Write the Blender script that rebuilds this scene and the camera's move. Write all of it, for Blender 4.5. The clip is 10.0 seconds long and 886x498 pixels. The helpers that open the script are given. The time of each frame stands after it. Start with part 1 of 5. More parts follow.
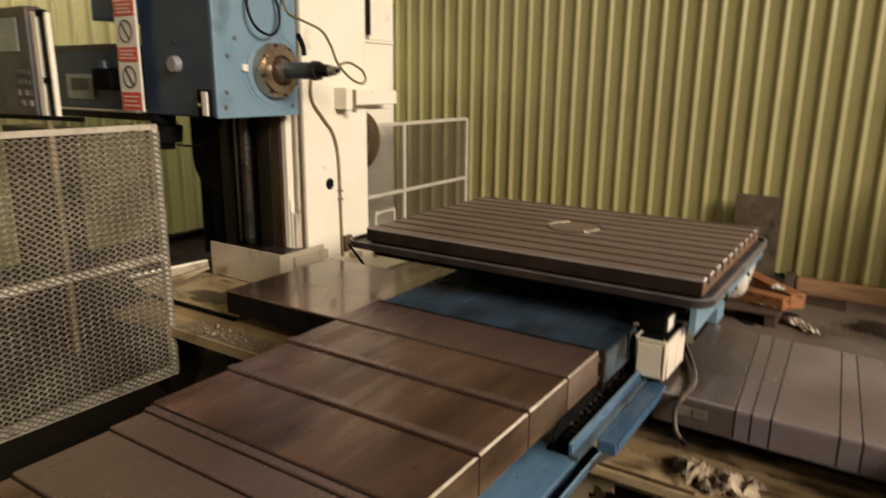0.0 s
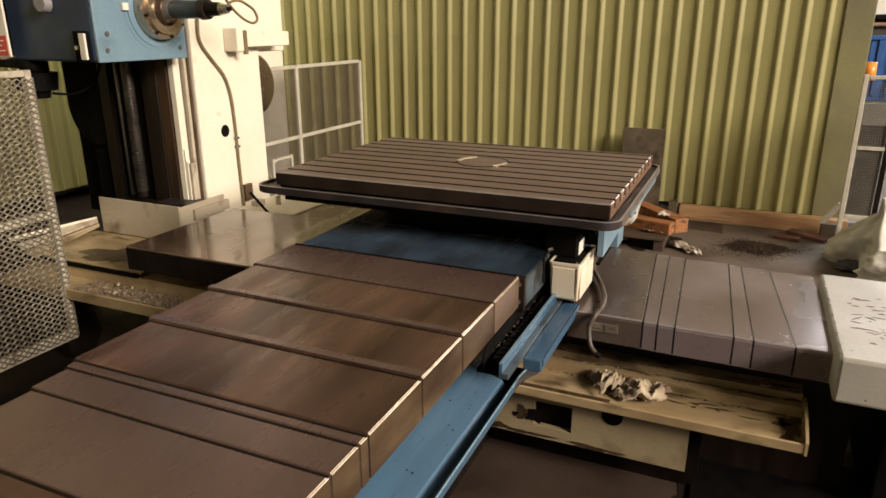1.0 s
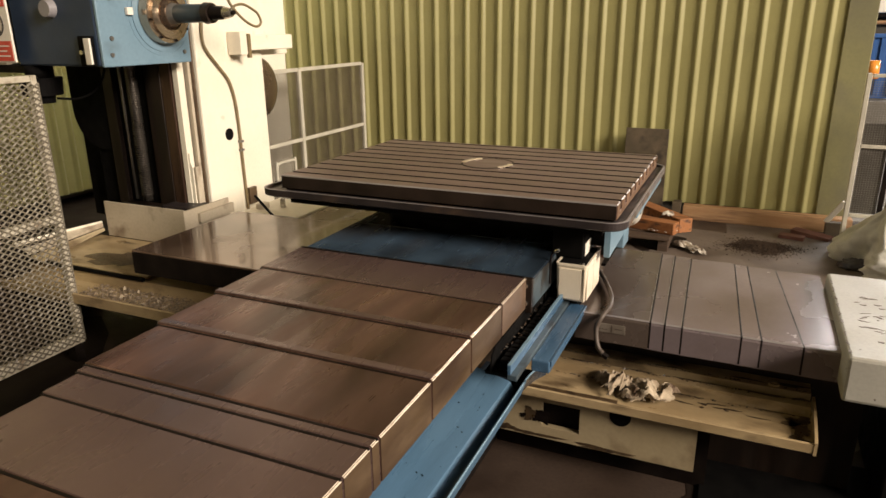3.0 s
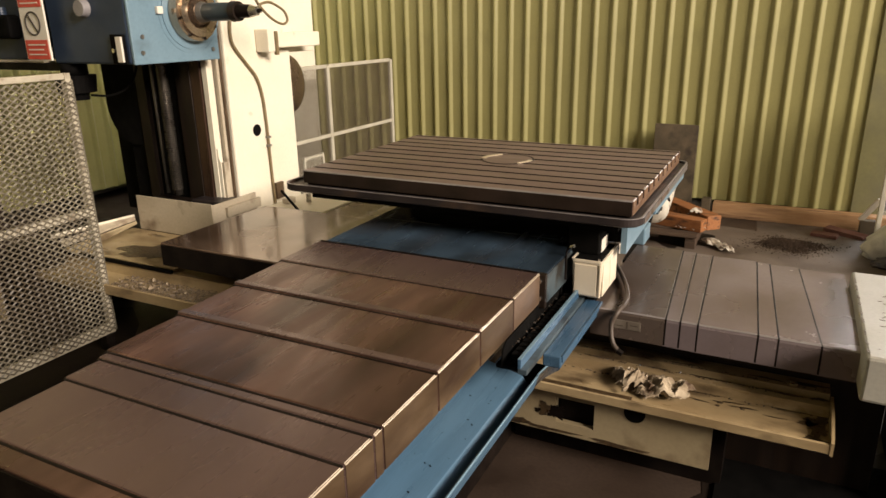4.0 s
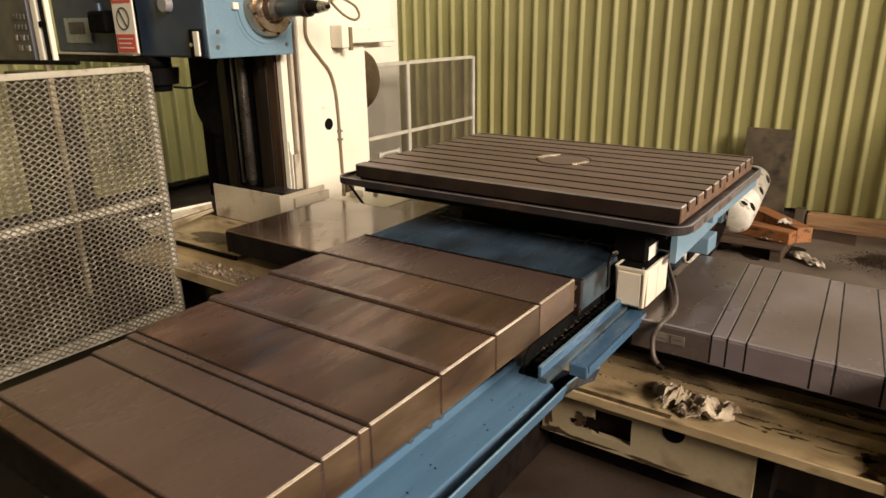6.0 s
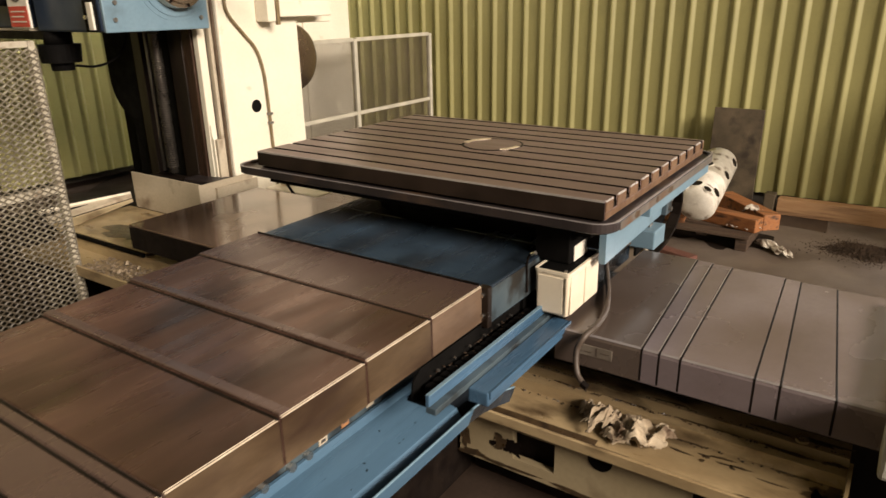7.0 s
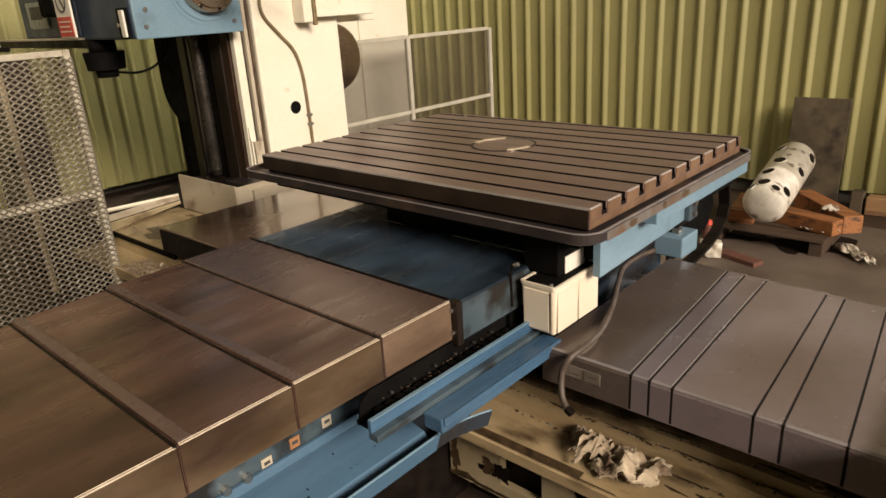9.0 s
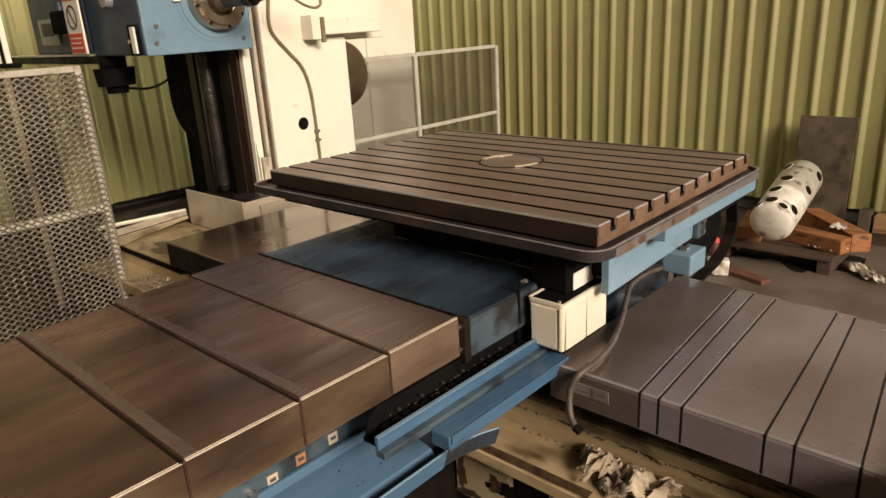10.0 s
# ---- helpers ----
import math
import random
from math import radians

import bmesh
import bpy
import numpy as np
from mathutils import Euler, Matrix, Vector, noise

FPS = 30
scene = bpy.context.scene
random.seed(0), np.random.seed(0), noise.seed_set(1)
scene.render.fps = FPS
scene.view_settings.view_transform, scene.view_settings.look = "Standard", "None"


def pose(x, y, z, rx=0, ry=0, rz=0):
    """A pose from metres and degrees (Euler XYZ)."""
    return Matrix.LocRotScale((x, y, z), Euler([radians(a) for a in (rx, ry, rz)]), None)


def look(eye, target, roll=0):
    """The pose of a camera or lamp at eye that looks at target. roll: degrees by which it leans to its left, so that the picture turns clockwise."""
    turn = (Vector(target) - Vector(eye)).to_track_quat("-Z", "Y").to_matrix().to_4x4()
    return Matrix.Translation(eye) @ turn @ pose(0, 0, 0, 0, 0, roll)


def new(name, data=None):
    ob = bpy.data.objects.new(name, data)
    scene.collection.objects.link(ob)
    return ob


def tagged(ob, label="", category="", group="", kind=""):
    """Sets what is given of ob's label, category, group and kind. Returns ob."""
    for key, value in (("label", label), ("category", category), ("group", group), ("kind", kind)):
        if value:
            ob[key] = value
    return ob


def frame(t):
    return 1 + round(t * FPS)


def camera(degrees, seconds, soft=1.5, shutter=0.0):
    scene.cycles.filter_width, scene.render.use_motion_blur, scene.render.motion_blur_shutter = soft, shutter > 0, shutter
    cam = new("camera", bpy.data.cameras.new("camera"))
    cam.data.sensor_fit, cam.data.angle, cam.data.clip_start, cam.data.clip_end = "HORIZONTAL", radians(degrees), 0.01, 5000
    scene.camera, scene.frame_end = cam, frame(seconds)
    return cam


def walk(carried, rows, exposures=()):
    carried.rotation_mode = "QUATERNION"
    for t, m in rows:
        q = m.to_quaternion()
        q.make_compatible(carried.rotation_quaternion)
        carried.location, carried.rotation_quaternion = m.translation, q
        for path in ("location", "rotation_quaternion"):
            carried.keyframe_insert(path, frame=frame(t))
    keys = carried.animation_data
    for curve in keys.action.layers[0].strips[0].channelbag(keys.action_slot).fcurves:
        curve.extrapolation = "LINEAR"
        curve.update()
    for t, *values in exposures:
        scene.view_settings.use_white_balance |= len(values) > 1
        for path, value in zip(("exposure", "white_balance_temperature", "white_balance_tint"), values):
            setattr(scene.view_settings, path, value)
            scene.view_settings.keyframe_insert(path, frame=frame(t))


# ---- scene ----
cam = camera(65.6, 10.0, shutter=0.5)
PATH = [
    (0, (-0.022, 0.134, 1.828), (-1.084, 1.76, 1.35), 0.6),
    (0.5, (-0.077, 0.063, 1.793), (-0.964, 1.753, 1.196), -1.2),
    (1, (-0.096, 0.045, 1.789), (-0.863, 1.785, 1.168), -0.1),
    (1.5, (-0.123, 0.037, 1.796), (-0.858, 1.791, 1.177), -0.6),
    (2, (-0.143, 0.034, 1.792), (-0.866, 1.794, 1.175), -0.4),
    (3.5, (-0.078, 0.04, 1.793), (-0.894, 1.757, 1.173), -0.8),
    (4, (-0.038, 0.042, 1.795), (-0.896, 1.736, 1.168), -1.0),
    (4.5, (-0.002, 0.037, 1.799), (-0.901, 1.706, 1.161), -0.8),
    (5, (0.032, 0.045, 1.798), (-0.906, 1.693, 1.161), -0.8),
    (5.5, (0.069, 0.054, 1.799), (-0.933, 1.662, 1.158), -0.9),
    (5.7, (0.097, 0.085, 1.798), (-0.957, 1.669, 1.18), -0.9),
    (6.8, (0.206, 0.607, 1.71), (-0.923, 2.117, 1.04), -1.0),
    (7, (0.193, 0.677, 1.719), (-0.866, 2.233, 1.043), -1.0),
    (7.5, (0.251, 0.854, 1.704), (-0.895, 2.352, 1.038), -1.4),
    (8, (0.372, 1.01, 1.708), (-0.883, 2.419, 1.045), -2.6),
    (8.5, (0.402, 1.051, 1.689), (-0.85, 2.447, 0.995), -3.8),
    (9, (0.396, 1.035, 1.695), (-0.883, 2.416, 1.018), -3.5),
    (9.5, (0.389, 1.031, 1.696), (-0.902, 2.422, 1.064), -2.7),
    (10, (0.387, 1.031, 1.693), (-0.911, 2.416, 1.062), -3.3),
]
walk(cam, [(t, look(eye, target, roll)) for t, eye, target, roll in PATH],
     exposures=((0, -0.36), (0.5, -0.2), (1.5, -0.04), (3.5, 0), (5.7, 0), (8, -0.04), (9, -0.16), (10, -0.18)))

# ---- world and light ----
world = bpy.data.worlds.new("sky")
scene.world = world
world.use_nodes = True
wn = world.node_tree
sky = wn.nodes.new("ShaderNodeTexSky")
sky.sky_type, sky.sun_disc = "NISHITA", False
sky.sun_elevation, sky.sun_rotation = radians(38), radians(80)
wn.nodes["Background"].inputs["Strength"].default_value = 0.035
wn.links.new(sky.outputs["Color"], wn.nodes["Background"].inputs["Color"])


def area_lamp(name, m, sx, sy, watts, colour):
    d = bpy.data.lights.new(name, "AREA")
    d.shape, d.size, d.size_y, d.energy, d.color = "RECTANGLE", sx, sy, watts, colour
    ob = new(name, d)
    ob.matrix_basis = m
    return ob


# daylight through the high glazing of the east wall, and the north-east bay
area_lamp("east_glazing_daylight", look((19.8, -2.95, 10.65), (-1.4, 3.2, 0.9)), 10.5, 5.4, 12000, (1.0, 0.870, 0.73))
area_lamp("north_bay_daylight", look((3.6, 13.9, 4.6), (0.0, 3.0, 0.6)), 4.6, 2.6, 850, (1.0, 0.955, 0.93))
# added overhead fill below the closed ceiling, no roof opening is built
area_lamp("overhead_fill", look((-0.5, 2.6, 13.1), (-0.5, 2.6, 0)), 5.0, 2.4, 24, (1.0, 0.90, 0.76))
area_lamp("high_lamp_light", look((-5.0, 5.57, 3.855), (-6.4, 2.8, 0.5)), 0.34, 0.34, 190, (1.0, 0.95, 0.84))

# ---- materials ----


def mat(name, c1, c2, scale=6.0, rough=(0.4, 0.6), metal=0.0, bump=0.1, fine=60.0, stretch=(1, 1, 1),
        stain=None, spec=0.5, piece=0.0, coat=0.0, scratch=None, grain=0.12, streak=0.45):
    """Two colours mixed by noise, fine grain in the relief, and stains (colour, scale, threshold, softness)."""
    m = bpy.data.materials.new(name)
    m.use_nodes = True
    n, l = m.node_tree.nodes, m.node_tree.links
    b = n["Principled BSDF"]
    tc, mp = n.new("ShaderNodeTexCoord"), n.new("ShaderNodeMapping")
    mp.inputs["Scale"].default_value = stretch
    l.new(tc.outputs["Object"], mp.inputs["Vector"])

    def tex(s, detail, vec=None):
        t = n.new("ShaderNodeTexNoise")
        t.inputs["Scale"].default_value, t.inputs["Detail"].default_value = s, detail
        l.new((vec or mp).outputs[0], t.inputs["Vector"])
        return t

    def ramp(src, lo, hi):
        r = n.new("ShaderNodeMapRange")
        r.inputs["From Min"].default_value, r.inputs["From Max"].default_value = lo, hi
        l.new(src, r.inputs["Value"])
        return r.outputs["Result"]

    fm = mp
    if scratch:
        fm = n.new("ShaderNodeMapping")
        fm.inputs["Scale"].default_value = scratch
        l.new(tc.outputs["Object"], fm.inputs["Vector"])
    big, small = tex(scale, 5), tex(fine, 4, fm)
    mix = n.new("ShaderNodeMix")
    mix.data_type = "RGBA"
    mix.inputs["A"].default_value, mix.inputs["B"].default_value = (*c1, 1), (*c2, 1)
    l.new(ramp(big.outputs["Fac"], 0.35, 0.65), mix.inputs["Factor"])
    col = mix.outputs["Result"]
    gmix = n.new("ShaderNodeMix")
    gmix.data_type, gmix.blend_type = "RGBA", "MULTIPLY"
    gmix.inputs["Factor"].default_value = grain
    l.new(col, gmix.inputs["A"])
    gr = n.new("ShaderNodeCombineColor")
    g = ramp(small.outputs["Fac"], 0.2, 0.6)
    for k in range(3):
        l.new(g, gr.inputs[k])
    l.new(gr.outputs["Color"], gmix.inputs["B"])
    col = gmix.outputs["Result"]
    rsrc = ramp((tex(5.0, 6, fm) if scratch else tex(scale * 1.7, 6)).outputs["Fac"], 0.3, 0.7)
    if scratch:
        st = n.new("ShaderNodeMix")
        st.data_type, st.blend_type = "RGBA", "OVERLAY"
        st.inputs["Factor"].default_value = streak
        l.new(col, st.inputs["A"])
        sg = n.new("ShaderNodeCombineColor")
        sv = ramp(tex(3.0, 8, fm).outputs["Fac"], 0.25, 0.75)
        for k in range(3):
            l.new(sv, sg.inputs[k])
        l.new(sg.outputs["Color"], st.inputs["B"])
        col = st.outputs["Result"]
    rr = n.new("ShaderNodeMapRange")
    rr.inputs["To Min"].default_value, rr.inputs["To Max"].default_value = rough
    l.new(rsrc, rr.inputs["Value"])
    rough_out = rr.outputs["Result"]
    if stain:
        sc, ss, lo, hi = stain
        s = n.new("ShaderNodeMix")
        s.data_type = "RGBA"
        l.new(ramp(tex(ss, 7).outputs["Fac"], lo, hi), s.inputs["Factor"])
        l.new(col, s.inputs["A"])
        s.inputs["B"].default_value = (*sc, 1)
        col = s.outputs["Result"]
    if piece:
        oi, hv = n.new("ShaderNodeObjectInfo"), n.new("ShaderNodeHueSaturation")
        pr = n.new("ShaderNodeMapRange")
        pr.inputs["To Min"].default_value, pr.inputs["To Max"].default_value = 1 - piece, 1 + piece
        l.new(oi.outputs["Random"], pr.inputs["Value"])
        l.new(pr.outputs["Result"], hv.inputs["Value"])
        l.new(col, hv.inputs["Color"])
        col = hv.outputs["Color"]
    l.new(col, b.inputs["Base Color"])
    l.new(rough_out, b.inputs["Roughness"])
    b.inputs["Metallic"].default_value = metal
    b.inputs["Specular IOR Level"].default_value = spec
    b.inputs["Coat Weight"].default_value = coat
    if bump:
        bp = n.new("ShaderNodeBump")
        bp.inputs["Strength"].default_value, bp.inputs["Distance"].default_value = bump, 0.004
        l.new(small.outputs["Fac"], bp.inputs["Height"])
        l.new(bp.outputs["Normal"], b.inputs["Normal"])
    return m


def glow(name, colour, strength):
    m = bpy.data.materials.new(name)
    m.use_nodes = True
    b = m.node_tree.nodes["Principled BSDF"]
    b.inputs["Base Color"].default_value = (*colour, 1)
    b.inputs["Emission Color"].default_value, b.inputs["Emission Strength"].default_value = (*colour, 1), strength
    return m


M_COVER = mat("dull_mauve_brown_steel", (0.120, 0.075, 0.068), (0.142, 0.092, 0.085), 1.3, (0.22, 0.34), 0.45, 0.0, 60, (1.2, 0.6, 1),
              stain=((0.112, 0.068, 0.056), 1.1, 0.50, 0.82), piece=0.05, scratch=(3.0, 0.5, 2), spec=0.5, grain=0.03, streak=0.07)
M_COVER_OILY = mat("oil_streaked_brown_steel", (0.062, 0.030, 0.022), (0.186, 0.102, 0.078), 2.0, (0.18, 0.44), 0.36, 0.0, 60, (2.2, 0.6, 1),
                   stain=((0.034, 0.017, 0.012), 1.5, 0.48, 0.68), piece=0.08, scratch=(3.2, 0.45, 2), spec=0.35, grain=0.03, streak=0.30, coat=0.05)
M_GREY_COVER = mat("grey_steel_cover", (0.236, 0.188, 0.194), (0.300, 0.246, 0.258), 1.4, (0.20, 0.36), 0.38, 0.02, 60, (1.0, 0.8, 1),
                   stain=((0.140, 0.098, 0.082), 1.6, 0.42, 0.80), piece=0.08, spec=0.6, grain=0.07)
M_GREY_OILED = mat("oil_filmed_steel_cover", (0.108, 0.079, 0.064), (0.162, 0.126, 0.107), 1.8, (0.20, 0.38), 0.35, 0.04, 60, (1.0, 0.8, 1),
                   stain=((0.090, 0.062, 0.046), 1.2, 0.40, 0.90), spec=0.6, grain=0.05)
M_TABLE = mat("worn_table_iron", (0.180, 0.120, 0.110), (0.215, 0.148, 0.138), 1.6, (0.30, 0.44), 0.38, 0.02, 70, (1, 1, 1),
              stain=((0.120, 0.080, 0.070), 1.8, 0.52, 0.80), scratch=(0.6, 3.0, 2), spec=0.45, grain=0.06, streak=0.10)
M_TABLE_EDGE = mat("tan_table_edge", (0.27, 0.160, 0.092), (0.18, 0.100, 0.056), 14, (0.35, 0.55), 0.4, 0.1, 120)
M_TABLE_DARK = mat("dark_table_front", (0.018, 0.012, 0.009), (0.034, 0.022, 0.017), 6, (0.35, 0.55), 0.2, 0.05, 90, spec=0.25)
M_RIM_DARK = mat("dark_tray_paint", (0.040, 0.036, 0.042), (0.065, 0.056, 0.060), 6, (0.35, 0.55), 0.1, 0.05, 90,
                 stain=((0.085, 0.050, 0.032), 9, 0.58, 0.70))
# near-black for oily iron, and for surfaces coloured as deep shade
M_SLOT = mat("oily_iron_and_shade", (0.006, 0.004, 0.0035), (0.013, 0.009, 0.007), 10, (0.4, 0.65), 0.2, 0.05, 80, spec=0.12)
M_RIM = mat("dull_grey_tray_paint", (0.021, 0.017, 0.018), (0.038, 0.029, 0.028), 5, (0.34, 0.50), 0.1, 0.06, 90,
            stain=((0.085, 0.052, 0.034), 4, 0.54, 0.72), spec=0.25)
M_TRAY_LIT = mat("lit_rubbed_tray_side", (0.150, 0.130, 0.115), (0.21, 0.185, 0.165), 6, (0.32, 0.48), 0.3, 0.05, 90,
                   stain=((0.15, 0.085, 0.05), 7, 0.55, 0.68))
M_BLUE = mat("light_blue_machine_paint", (0.140, 0.226, 0.292), (0.172, 0.262, 0.330), 3, (0.30, 0.45), 0, 0.02, 60,
             stain=((0.09, 0.125, 0.145), 4, 0.58, 0.74))
# oily blue, its base darkened further for shade near and under the table
M_BLUE_OIL_SHADE = mat("oily_blue_with_shade", (0.014, 0.020, 0.028), (0.050, 0.080, 0.120), 1.8, (0.14, 0.32), 0, 0.02, 60, (1.6, 0.7, 1),
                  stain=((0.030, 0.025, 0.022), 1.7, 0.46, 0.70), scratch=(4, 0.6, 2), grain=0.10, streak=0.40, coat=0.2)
M_BLUE_WORN = mat("worn_mid_blue_paint", (0.044, 0.096, 0.166), (0.070, 0.134, 0.212), 2.2, (0.18, 0.38), 0, 0.02, 60, (1, 0.5, 1),
                  stain=((0.012, 0.016, 0.022), 4.5, 0.53, 0.72), scratch=(4, 0.4, 4), grain=0.18, streak=0.35)
M_GUTTER = mat("light_blue_gutter_paint", (0.066, 0.132, 0.208), (0.088, 0.160, 0.238), 2.0, (0.22, 0.40), 0, 0.02, 60, (1, 0.5, 1),
               stain=((0.050, 0.080, 0.110), 2.5, 0.62, 0.85), scratch=(4, 0.4, 4), grain=0.10, streak=0.2)
M_BLUE_GRIME = mat("grimy_blue_grey_paint", (0.045, 0.065, 0.080), (0.070, 0.095, 0.110), 4, (0.3, 0.5), 0, 0.05, 60,
                   stain=((0.015, 0.014, 0.013), 7, 0.50, 0.64))
M_PLATE = mat("oily_brown_plate", (0.130, 0.082, 0.058), (0.260, 0.178, 0.130), 2.2, (0.10, 0.32), 0.5, 0.05, 50, (1.0, 0.8, 1),
              stain=((0.080, 0.047, 0.030), 1.8, 0.48, 0.68), spec=0.6, grain=0.12, coat=0.25)
M_COVER_SIDE = mat("tan_worn_cover_side", (0.078, 0.048, 0.025), (0.130, 0.086, 0.050), 5, (0.32, 0.52), 0.2, 0.05, 60, (1, 0.5, 1.5),
                   stain=((0.036, 0.019, 0.012), 4.5, 0.50, 0.70), piece=0.06, spec=0.6, grain=0.2)
M_SIDE_TAN = mat("lighter_tan_cover_side", (0.150, 0.096, 0.062), (0.215, 0.145, 0.100), 5, (0.30, 0.48), 0.2, 0.05, 60, (1, 0.5, 1.5),
                    stain=((0.085, 0.050, 0.030), 4.5, 0.54, 0.74), spec=0.6, grain=0.2)
M_OIL = mat("brown_dried_oil", (0.085, 0.053, 0.026), (0.030, 0.019, 0.011), 30, (0.25, 0.5), 0, 0.1, 90)
M_EDGE_BRIGHT = mat("bright_edge_metal", (0.62, 0.50, 0.37), (0.80, 0.68, 0.52), 14, (0.35, 0.5), 0.5, 0.02, 90)
M_EDGE_GREY = mat("pale_grey_edge", (0.36, 0.32, 0.29), (0.46, 0.42, 0.38), 14, (0.35, 0.5), 0.4, 0.02, 90)
M_EDGE_DULL = mat("dull_grey_edge", (0.25, 0.222, 0.222), (0.32, 0.288, 0.288), 10, (0.3, 0.45), 0.3, 0.02, 90)
M_BEIGE = mat("grimy_beige_paint", (0.43, 0.36, 0.265), (0.52, 0.45, 0.345), 3, (0.35, 0.55), 0, 0.03, 60,
              stain=((0.16, 0.11, 0.07), 5, 0.58, 0.74))
M_CREAM_DULL = mat("dulled_cream_paint", (0.28, 0.213, 0.120), (0.37, 0.295, 0.178), 2.5, (0.4, 0.6), 0, 0.03, 60,
                   stain=((0.13, 0.085, 0.045), 4, 0.56, 0.72))
M_NAVY = mat("navy_and_shaded_blue", (0.018, 0.032, 0.062), (0.026, 0.043, 0.078), 5, (0.35, 0.55), 0, 0.05, 70)
M_CREAM = mat("cream_machine_paint", (0.78, 0.71, 0.57), (0.82, 0.76, 0.63), 2.5, (0.35, 0.5), 0, 0.02, 60,
              stain=((0.48, 0.38, 0.25), 6, 0.68, 0.84), grain=0.06)
M_CREAM_DIRTY = mat("oil_stained_cream_paint", (0.29, 0.205, 0.108), (0.44, 0.330, 0.185), 5, (0.25, 0.5), 0, 0.05, 60, (0.6, 1.3, 1.3),
                    stain=((0.060, 0.036, 0.018), 6, 0.54, 0.69))
# black for rubber parts, and for parts whose blackness is only shade
M_BLACK = mat("black_rubber_and_shade", (0.003, 0.0027, 0.0026), (0.006, 0.0054, 0.005), 10, (0.6, 0.85), 0, 0.05, 80, spec=0.06)
M_POLISHED = mat("polished_brown_way", (0.050, 0.028, 0.019), (0.082, 0.048, 0.032), 3, (0.18, 0.32), 0.5, 0.02, 90, (4, 4, 0.5))
M_THREAD = mat("oily_screw_steel", (0.095, 0.082, 0.070), (0.150, 0.132, 0.112), 9, (0.22, 0.38), 0.8, 0.02, 90)
M_WAY = mat("oily_guideway_steel", (0.011, 0.007, 0.005), (0.026, 0.016, 0.011), 4, (0.28, 0.5), 0.3, 0.05, 90, (4, 4, 0.6))
M_STEEL = mat("bright_steel", (0.50, 0.47, 0.43), (0.60, 0.57, 0.52), 12, (0.18, 0.35), 0.95, 0.03, 120)
M_DULL_STEEL = mat("dull_steel", (0.24, 0.22, 0.20), (0.32, 0.30, 0.27), 12, (0.3, 0.5), 0.8, 0.05, 120)
M_GREEN = mat("green_cladding_paint", (0.262, 0.236, 0.092), (0.290, 0.262, 0.104), 1.2, (0.40, 0.55), 0, 0.02, 40,
              stain=((0.190, 0.172, 0.072), 1.6, 0.60, 0.80), piece=0.03, grain=0.06)
M_FLOOR = mat("stained_concrete", (0.042, 0.027, 0.019), (0.068, 0.046, 0.034), 1.6, (0.45, 0.75), 0, 0.3, 60,
              stain=((0.026, 0.016, 0.011), 1.6, 0.46, 0.66), grain=0.3, spec=0.25)
M_LIGHTER_FLOOR = mat("lighter_grey_brown_concrete", (0.090, 0.066, 0.050), (0.136, 0.104, 0.082), 2.2, (0.5, 0.75), 0, 0.25, 60,
              stain=((0.046, 0.030, 0.022), 1.6, 0.50, 0.74))
M_SLAB = mat("pale_concrete", (0.15, 0.133, 0.108), (0.20, 0.18, 0.15), 2.0, (0.6, 0.8), 0, 0.2, 60,
             stain=((0.10, 0.085, 0.068), 2, 0.5, 0.7))
M_DIRT = mat("dark_swept_dirt", (0.022, 0.014, 0.009), (0.058, 0.038, 0.025), 40, (0.6, 0.9), 0.0, 0.5, 200, spec=0.1)
M_HALL = mat("dull_plaster", (0.055, 0.048, 0.038), (0.080, 0.070, 0.056), 1.5, (0.7, 0.9), 0, 0.1, 40)
M_MESH = mat("grimy_white_mesh_paint", (0.112, 0.094, 0.066), (0.195, 0.167, 0.120), 4, (0.5, 0.7), 0, 0.05, 90,
             stain=((0.060, 0.043, 0.028), 1.1, 0.46, 0.68))
M_MESH_FRAME = mat("chipped_white_frame_paint", (0.36, 0.315, 0.24), (0.48, 0.43, 0.335), 8, (0.5, 0.7), 0, 0.1, 90,
                   stain=((0.20, 0.15, 0.10), 14, 0.56, 0.70))
M_FENCE = mat("pale_grey_fence_paint", (0.42, 0.385, 0.31), (0.52, 0.48, 0.39), 9, (0.45, 0.65), 0, 0.1, 90)
M_WOOD = mat("raw_timber", (0.34, 0.180, 0.080), (0.52, 0.320, 0.165), 4, (0.6, 0.8), 0, 0.3, 60, (0.4, 5, 5),
             stain=((0.14, 0.065, 0.03), 4, 0.50, 0.68))
M_OFFCUT = mat("red_brown_timber", (0.24, 0.088, 0.026), (0.37, 0.150, 0.050), 5, (0.6, 0.8), 0, 0.3, 60, (0.4, 5, 5),
               stain=((0.07, 0.03, 0.015), 5, 0.5, 0.65))
M_BOARD = mat("weathered_board", (0.060, 0.044, 0.025), (0.115, 0.084, 0.050), 5, (0.6, 0.85), 0, 0.2, 60,
              stain=((0.030, 0.020, 0.012), 6, 0.5, 0.66))
M_PALLET = mat("dark_pallet_wood", (0.046, 0.026, 0.015), (0.086, 0.052, 0.031), 5, (0.6, 0.85), 0, 0.3, 60, (0.4, 5, 5),
               stain=((0.020, 0.012, 0.008), 5, 0.52, 0.70))
M_WIRE = mat("dull_brown_wire", (0.085, 0.066, 0.046), (0.120, 0.094, 0.066), 9, (0.5, 0.7), 0.2, 0.05, 90)
M_BLACK_FLOOR = mat("black_concrete", (0.008, 0.0055, 0.004), (0.018, 0.012, 0.009), 1.4, (0.45, 0.70), 0, 0.2, 60, stain=((0.030, 0.020, 0.014), 1.8, 0.62, 0.84), spec=0.12)
